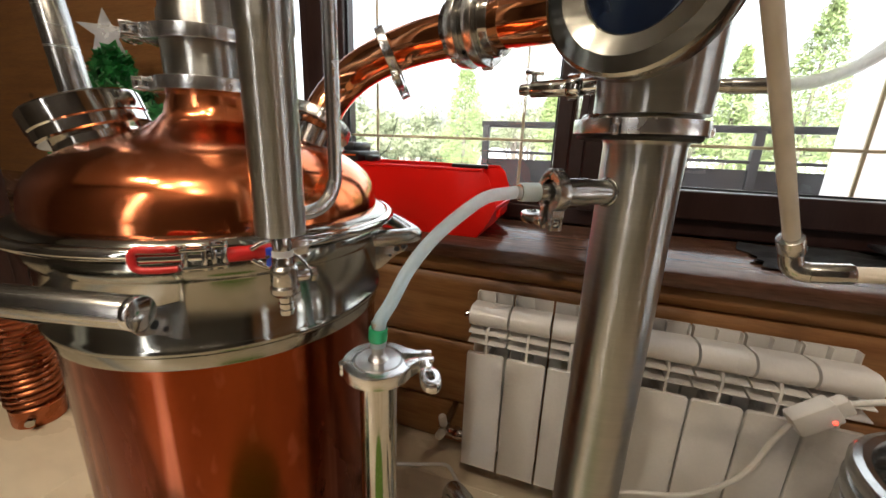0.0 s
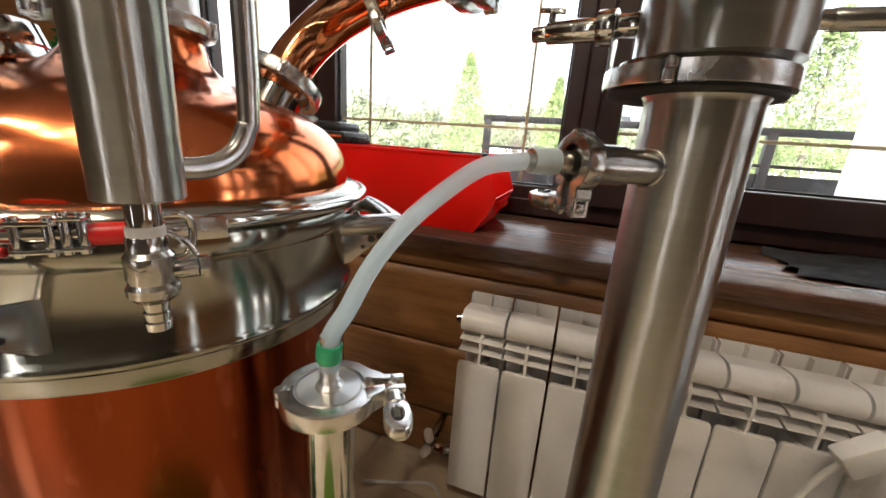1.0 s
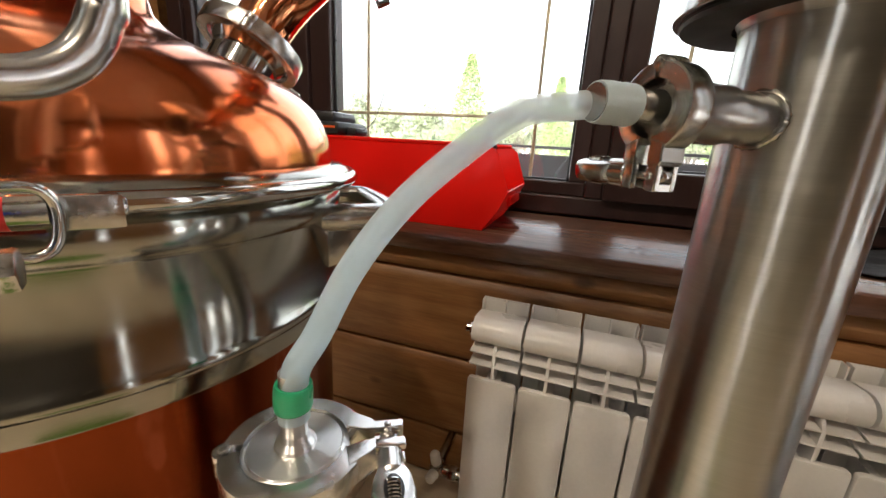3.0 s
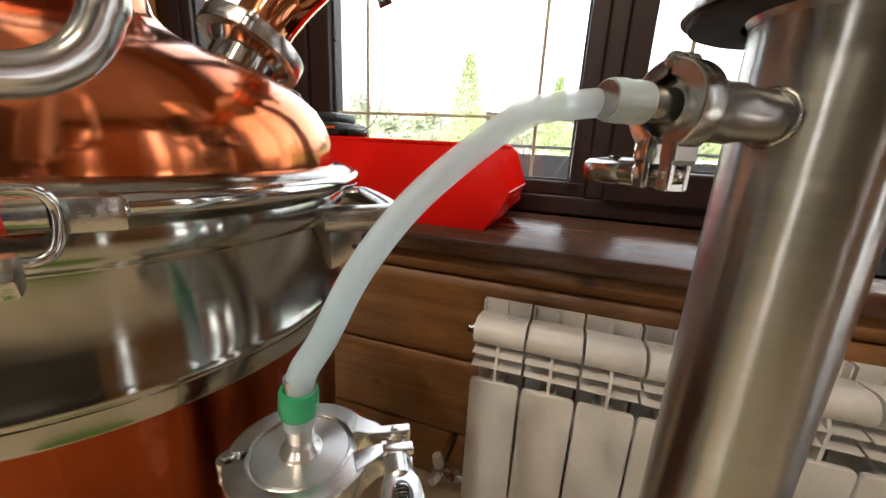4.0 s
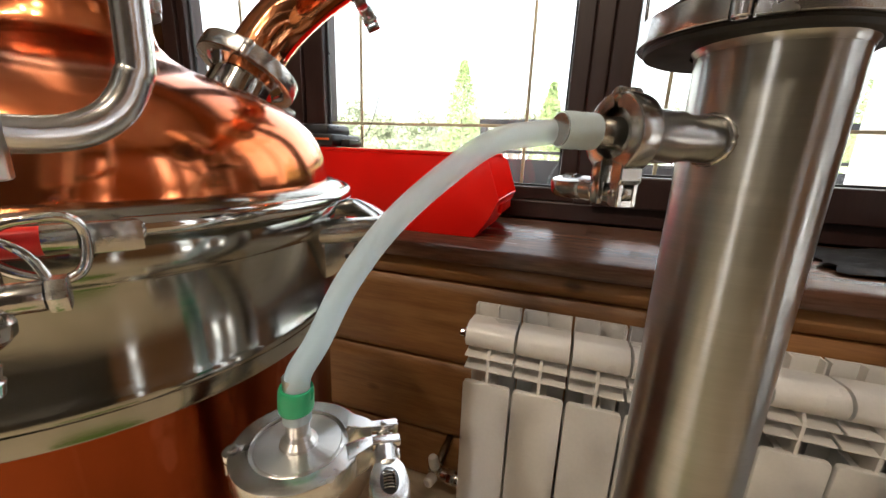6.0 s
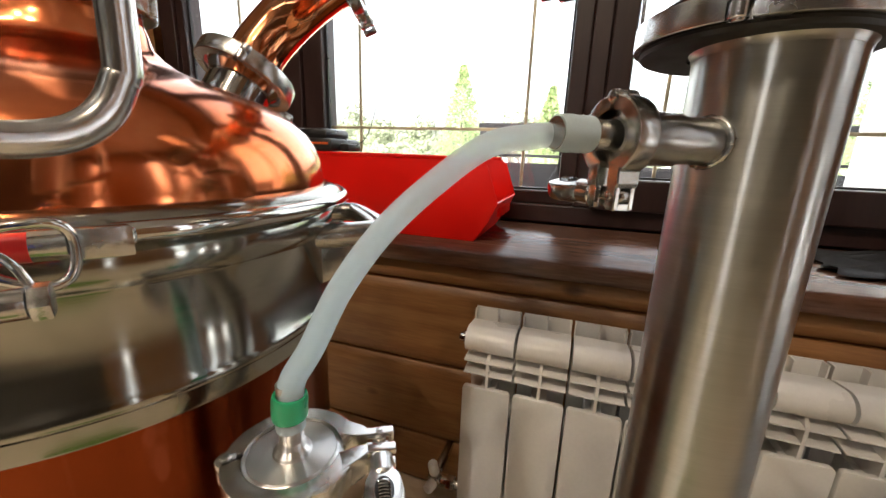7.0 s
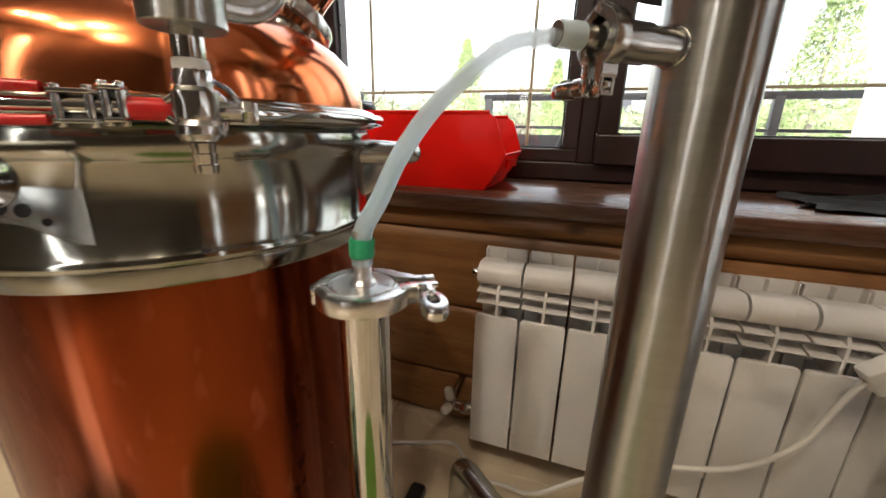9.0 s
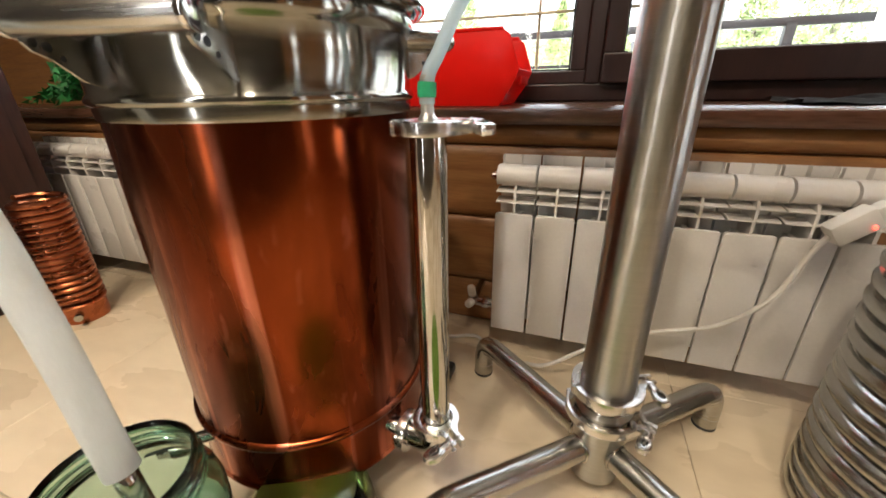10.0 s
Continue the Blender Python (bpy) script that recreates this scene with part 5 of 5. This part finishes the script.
part("runner", tube(bmesh.new(), curve([(0.450, 0.415, 0.6604), (0.50, 0.415, 0.665), (0.60, 0.42, 0.672), (0.75, 0.43, 0.675)], 6), 0.0066, 20), IVORY, wp)
part("hanger", rod(bmesh.new(), (0.149, 0.140, 1.187), (0.149, 0.140, HC), 0.0058, 16), IVORY, wp)

loop = thing("clear_hose", "clear plastic hose looping up from the column nipple", "hose", at=(0.38, 0.44, 0.81))
part("hose_tube", tube(bmesh.new(), curve([(0.355, 0.4395, 0.808), (0.383, 0.441, 0.808), (0.415, 0.446, 0.814), (0.445, 0.45, 0.832), (0.468, 0.452, 0.862), (0.48, 0.452, 0.91), (0.484, 0.452, 1.15)], 8), 0.0056, 20, hollow=0.72), CLEAR, loop)
part("brown_sleeve", rod(bmesh.new(), (0.346, 0.4393, 0.808), (0.386, 0.4412, 0.808), 0.0066, 20), STEEL, loop, "steel sleeve on the nipple")
part("brown_sleeve", tube(bmesh.new(), curve([(0.458, 0.4512, 0.846), (0.468, 0.452, 0.862), (0.4755, 0.452, 0.885)], 6), 0.0074, 20), COIL, loop, "brown sleeve on the hose bend")

# ---- on the floor ----
ad = thing("power_adapter", "white mains adapter hanging on its cable by the radiator", "power adapter", at=(0.605, 0.66, 0.385))
AM = Matrix.Translation((0.600, 0.655, 0.388)) @ pose(0, 0, 0, 0, -38, 8) @ Matrix.Scale(0.82, 4)
part("case", box(bmesh.new(), (-0.036, -0.016, -0.021), (0.036, 0.016, 0.021), 0.004, AM), WHITE, ad)
part("indicator", lathe(bmesh.new(), rounded(0.003, 0, 0.0015, 0.0005), frame_to(AM @ Vector((0.020, -0.0162, -0.012)), AM.to_3x3() @ Vector((0, -1, 0))), 12), LED, ad, "small red indicator lamp")
part("plug", box(bmesh.new(), (0.034, -0.012, -0.015), (0.058, 0.012, 0.015), 0.004, AM), WHITE, ad)
part("cable", tube(bmesh.new(), curve([AM @ Vector((-0.035, 0, 0)), (0.565, 0.655, 0.335), (0.54, 0.66, 0.25), (0.48, 0.668, 0.180), (0.38, 0.672, 0.140), (0.28, 0.66, 0.09), (0.20, 0.655, 0.03), (0.147, 0.675, 0.006), (0.10, 0.675, 0.006),
                                        (0.055, 0.71, 0.006), (0.02, 0.74, 0.006), (-0.04, 0.72, 0.006), (-0.12, 0.69, 0.006)], 8), 0.0042, 12), WHITE, ad, "white cable")
part("upper_cable", tube(bmesh.new(), curve([AM @ Vector((0.05, 0, 0)), (0.665, 0.652, 0.432), (0.72, 0.66, 0.442), (0.80, 0.67, 0.44), (0.95, 0.685, 0.43)], 6), 0.0045, 12), WHITE, ad, "white cable")
blackplug = thing("cable_plug", "black cable plug lying on the floor", "plug", at=(0.0, 0.60, 0.0))
part("plug_body", box(bmesh.new(), (-0.02, 0.56, 0.002), (0.01, 0.61, 0.026), 0.008), BLACK, blackplug)


def helix(bm, c, r, z0, z1, pitch, wire, seg=8, per=30):
    n = int((z1 - z0) / pitch * per)
    tube(bm, [(c[0] + r * math.cos(2 * math.pi * k / per), c[1] + r * math.sin(2 * math.pi * k / per), z0 + (z1 - z0) * k / n) for k in range(n + 1)], wire, seg)
    return bm


cc = thing("copper_coil", "upright copper tube coil standing on the floor", "coil", at=(-1.058, 0.497, 0))
part("winding", helix(bmesh.new(), (-1.058, 0.497), 0.052, 0.055, 0.345, 0.0165, 0.0072), COIL, cc)
part("base", lathe(bmesh.new(), [(0, 0), (0.052, 0), (0.054, 0.004), (0.054, 0.05), (0.050, 0.054), (0, 0.054)], Matrix.Translation((-1.058, 0.497, 0)), 40), COIL, cc, "copper base ring")
part("fitting", rod(bmesh.new(), (-1.030, 0.475, 0.03), (-0.995, 0.45, 0.03), 0.010, 16), CHROME, cc)

sc = thing("steel_coil", "upright coil of ribbed stainless steel hose", "coil", at=(0.703, 0.478, 0))
part("winding", helix(bmesh.new(), (0.710, 0.480), 0.135, 0.013, 0.425, 0.0255, 0.0125, 10, 48), STEEL, sc)
part("hose_end", tube(bmesh.new(), curve([(0.60, 0.39, 0.03), (0.605, 0.37, 0.028), (0.62, 0.34, 0.028)], 6), 0.011, 16), RUBBER, sc)

# jar with a hose hanging in it
jx, jy, jz = -0.150, 0.088, 0.262
stool = thing("jar_stand", "low wooden crate under the glass jar", "crate", at=(jx, jy, 0))
part("crate_top", box(bmesh.new(), (jx - 0.10, jy - 0.09, 0.06), (jx + 0.09, jy + 0.065, 0.08), 0.003), BOARD, stool)
for ex in (-0.095, 0.075):
    part("crate_side", box(bmesh.new(), (jx + ex, jy - 0.085, 0), (jx + ex + 0.012, jy + 0.06, 0.06), 0.002), BOARD, stool)
jar = thing("glass_jar", "greenish threaded glass jar with a hose in it", "jar", at=(jx, jy, 0.08))
bm = bmesh.new()
outer = [(0.0, 0.080), (0.060, 0.080), (0.066, 0.086), (0.067, 0.20), (0.064, 0.218), (0.056, 0.228), (0.0545, 0.232), (0.0565, 0.2345), (0.0545, 0.238), (0.0565, 0.2415), (0.0545, 0.2455), (0.0560, 0.249), (0.0545, 0.253), (0.0552, 0.260), (0.053, 0.262)]
inner = [(0.0505, 0.260), (0.0510, 0.232), (0.053, 0.225), (0.061, 0.214), (0.064, 0.199), (0.063, 0.090), (0.056, 0.084), (0.0, 0.084)]
lathe(bm, [(r * 1.16, z) for r, z in outer + inner], Matrix.Translation((jx, jy, 0)), 64)
part("jar_glass", bm, JAR, jar, "", 60)
part("screw_thread", helix(bmesh.new(), (jx, jy), 0.0655, 0.229, 0.252, 0.0088, 0.0016, 8, 48), JAR, jar, "raised glass screw thread")
drop = thing("drain_hose", "thick milky silicone hose hanging into the jar", "hose", at=(jx, jy, 0.2))
part("hose_tube", tube(bmesh.new(), curve([(jx + 0.015, jy, 0.272), (jx + 0.004, jy + 0.002, 0.320), (jx - 0.010, jy + 0.006, 0.370), (jx - 0.028, jy + 0.010, 0.42), (jx - 0.060, jy + 0.015, 0.50), (jx - 0.115, jy + 0.02, 0.62)], 8), 0.0142, 28, hollow=0.74), DRAIN, drop)
part("steel_tip", rod(bmesh.new(), (jx + 0.042, jy - 0.003, 0.150), (jx + 0.013, jy, 0.285), 0.0100, 20), CHROME, drop)

bowl = bmesh.new()
lathe(bowl, [(0.0, 0.002), (0.05, 0.002), (0.08, 0.02), (0.088, 0.05), (0.082, 0.09), (0.06, 0.115), (0.03, 0.124), (0.0, 0.126), (0, 0.122), (0.03, 0.120), (0.058, 0.111), (0.078, 0.088), (0.084, 0.05), (0.077, 0.022), (0.05, 0.006), (0.0, 0.006)], Matrix.Translation((-0.060, 0.205, 0)), 48)
solid("glass_flask", bowl, FLASK, "round pale green glass flask on the floor", "flask", angle=60)

# small round green disc, added out of view to tint the steel's reflections
bm = lathe(bmesh.new(), [(0.0, 0.0005), (0.165, 0.0005), (0.170, 0.003), (0.170, 0.007), (0.164, 0.010), (0.13, 0.009), (0.08, 0.010), (0.0, 0.0095)], Matrix.Translation((0.26, -0.04, 0)), 64)
solid("rug", bm, GREEN_DISC, "small round grass-green disc added out of view for green reflections", "rug")

# ---- ceiling lamps ----
for i, (x, y) in enumerate(((-0.85, -0.70), (-0.55, -0.75), (-0.15, -0.95), (0.05, -0.60), (0.50, -1.00))):
    lp = thing("ceiling_lamp", "small round warm ceiling spotlight", "lamp", "ceiling spotlights", at=(x, y, HC))
    part("housing", lathe(bmesh.new(), ring(0.040, 0.052, -0.016, 0.0), Matrix.Translation((x, y, HC)), 28), CHROME, lp)
    part("diffuser", lathe(bmesh.new(), [(0, -0.010), (0.040, -0.010), (0.040, -0.006), (0, -0.006)], Matrix.Translation((x, y, HC)), 24), BULB, lp, "glowing warm diffuser")
    la = new("ceiling_light", bpy.data.lights.new("ceiling_light", "AREA"))
    la.data.shape, la.data.size, la.data.energy, la.data.color = "DISK", 0.08, LAMP, (1.0, 0.85, 0.66)
    la.matrix_world = look((x, y, HC - 0.02), (x, y, 0))

# ---- boards and tiles ----
for i, (z0, z1) in enumerate(((0.002, 0.120), (0.122, 0.292), (0.294, 0.462), (0.464, ZS - 0.034))):
    bm = bmesh.new()
    h = z1 - z0
    prof = [(YW + 0.019, z0), (YW + 0.010, z0 + 0.002), (YW + 0.003, z0 + 0.010), (YW, z0 + 0.024), (YW, z1 - 0.024), (YW + 0.003, z1 - 0.010), (YW + 0.010, z1 - 0.002), (YW + 0.019, z1)]
    a = [bm.verts.new((XL, y, z)) for y, z in prof]
    b = [bm.verts.new((XR, y, z)) for y, z in prof]
    for k in range(len(prof)):
        j = (k + 1) % len(prof)
        bm.faces.new([a[k], a[j], b[j], b[k]])
    bm.faces.new(a), bm.faces.new(b)
    part("board", bm, BOARD, wall_north_low)
tile = bmesh.new()
box(tile, (0, 0, -0.004), (0.5994, 0.5994, 0.0), 0.0012, None, 1)
TILE_MESH = mesh("tile", tile, TILE)
for i in range(8):
    for j in range(5):
        t = new("tile", TILE_MESH)
        t.parent = floor
        t.location = (XL + 0.05 + 0.6 * i, YB - 0.02 + 0.6 * j - 0.37, 0)
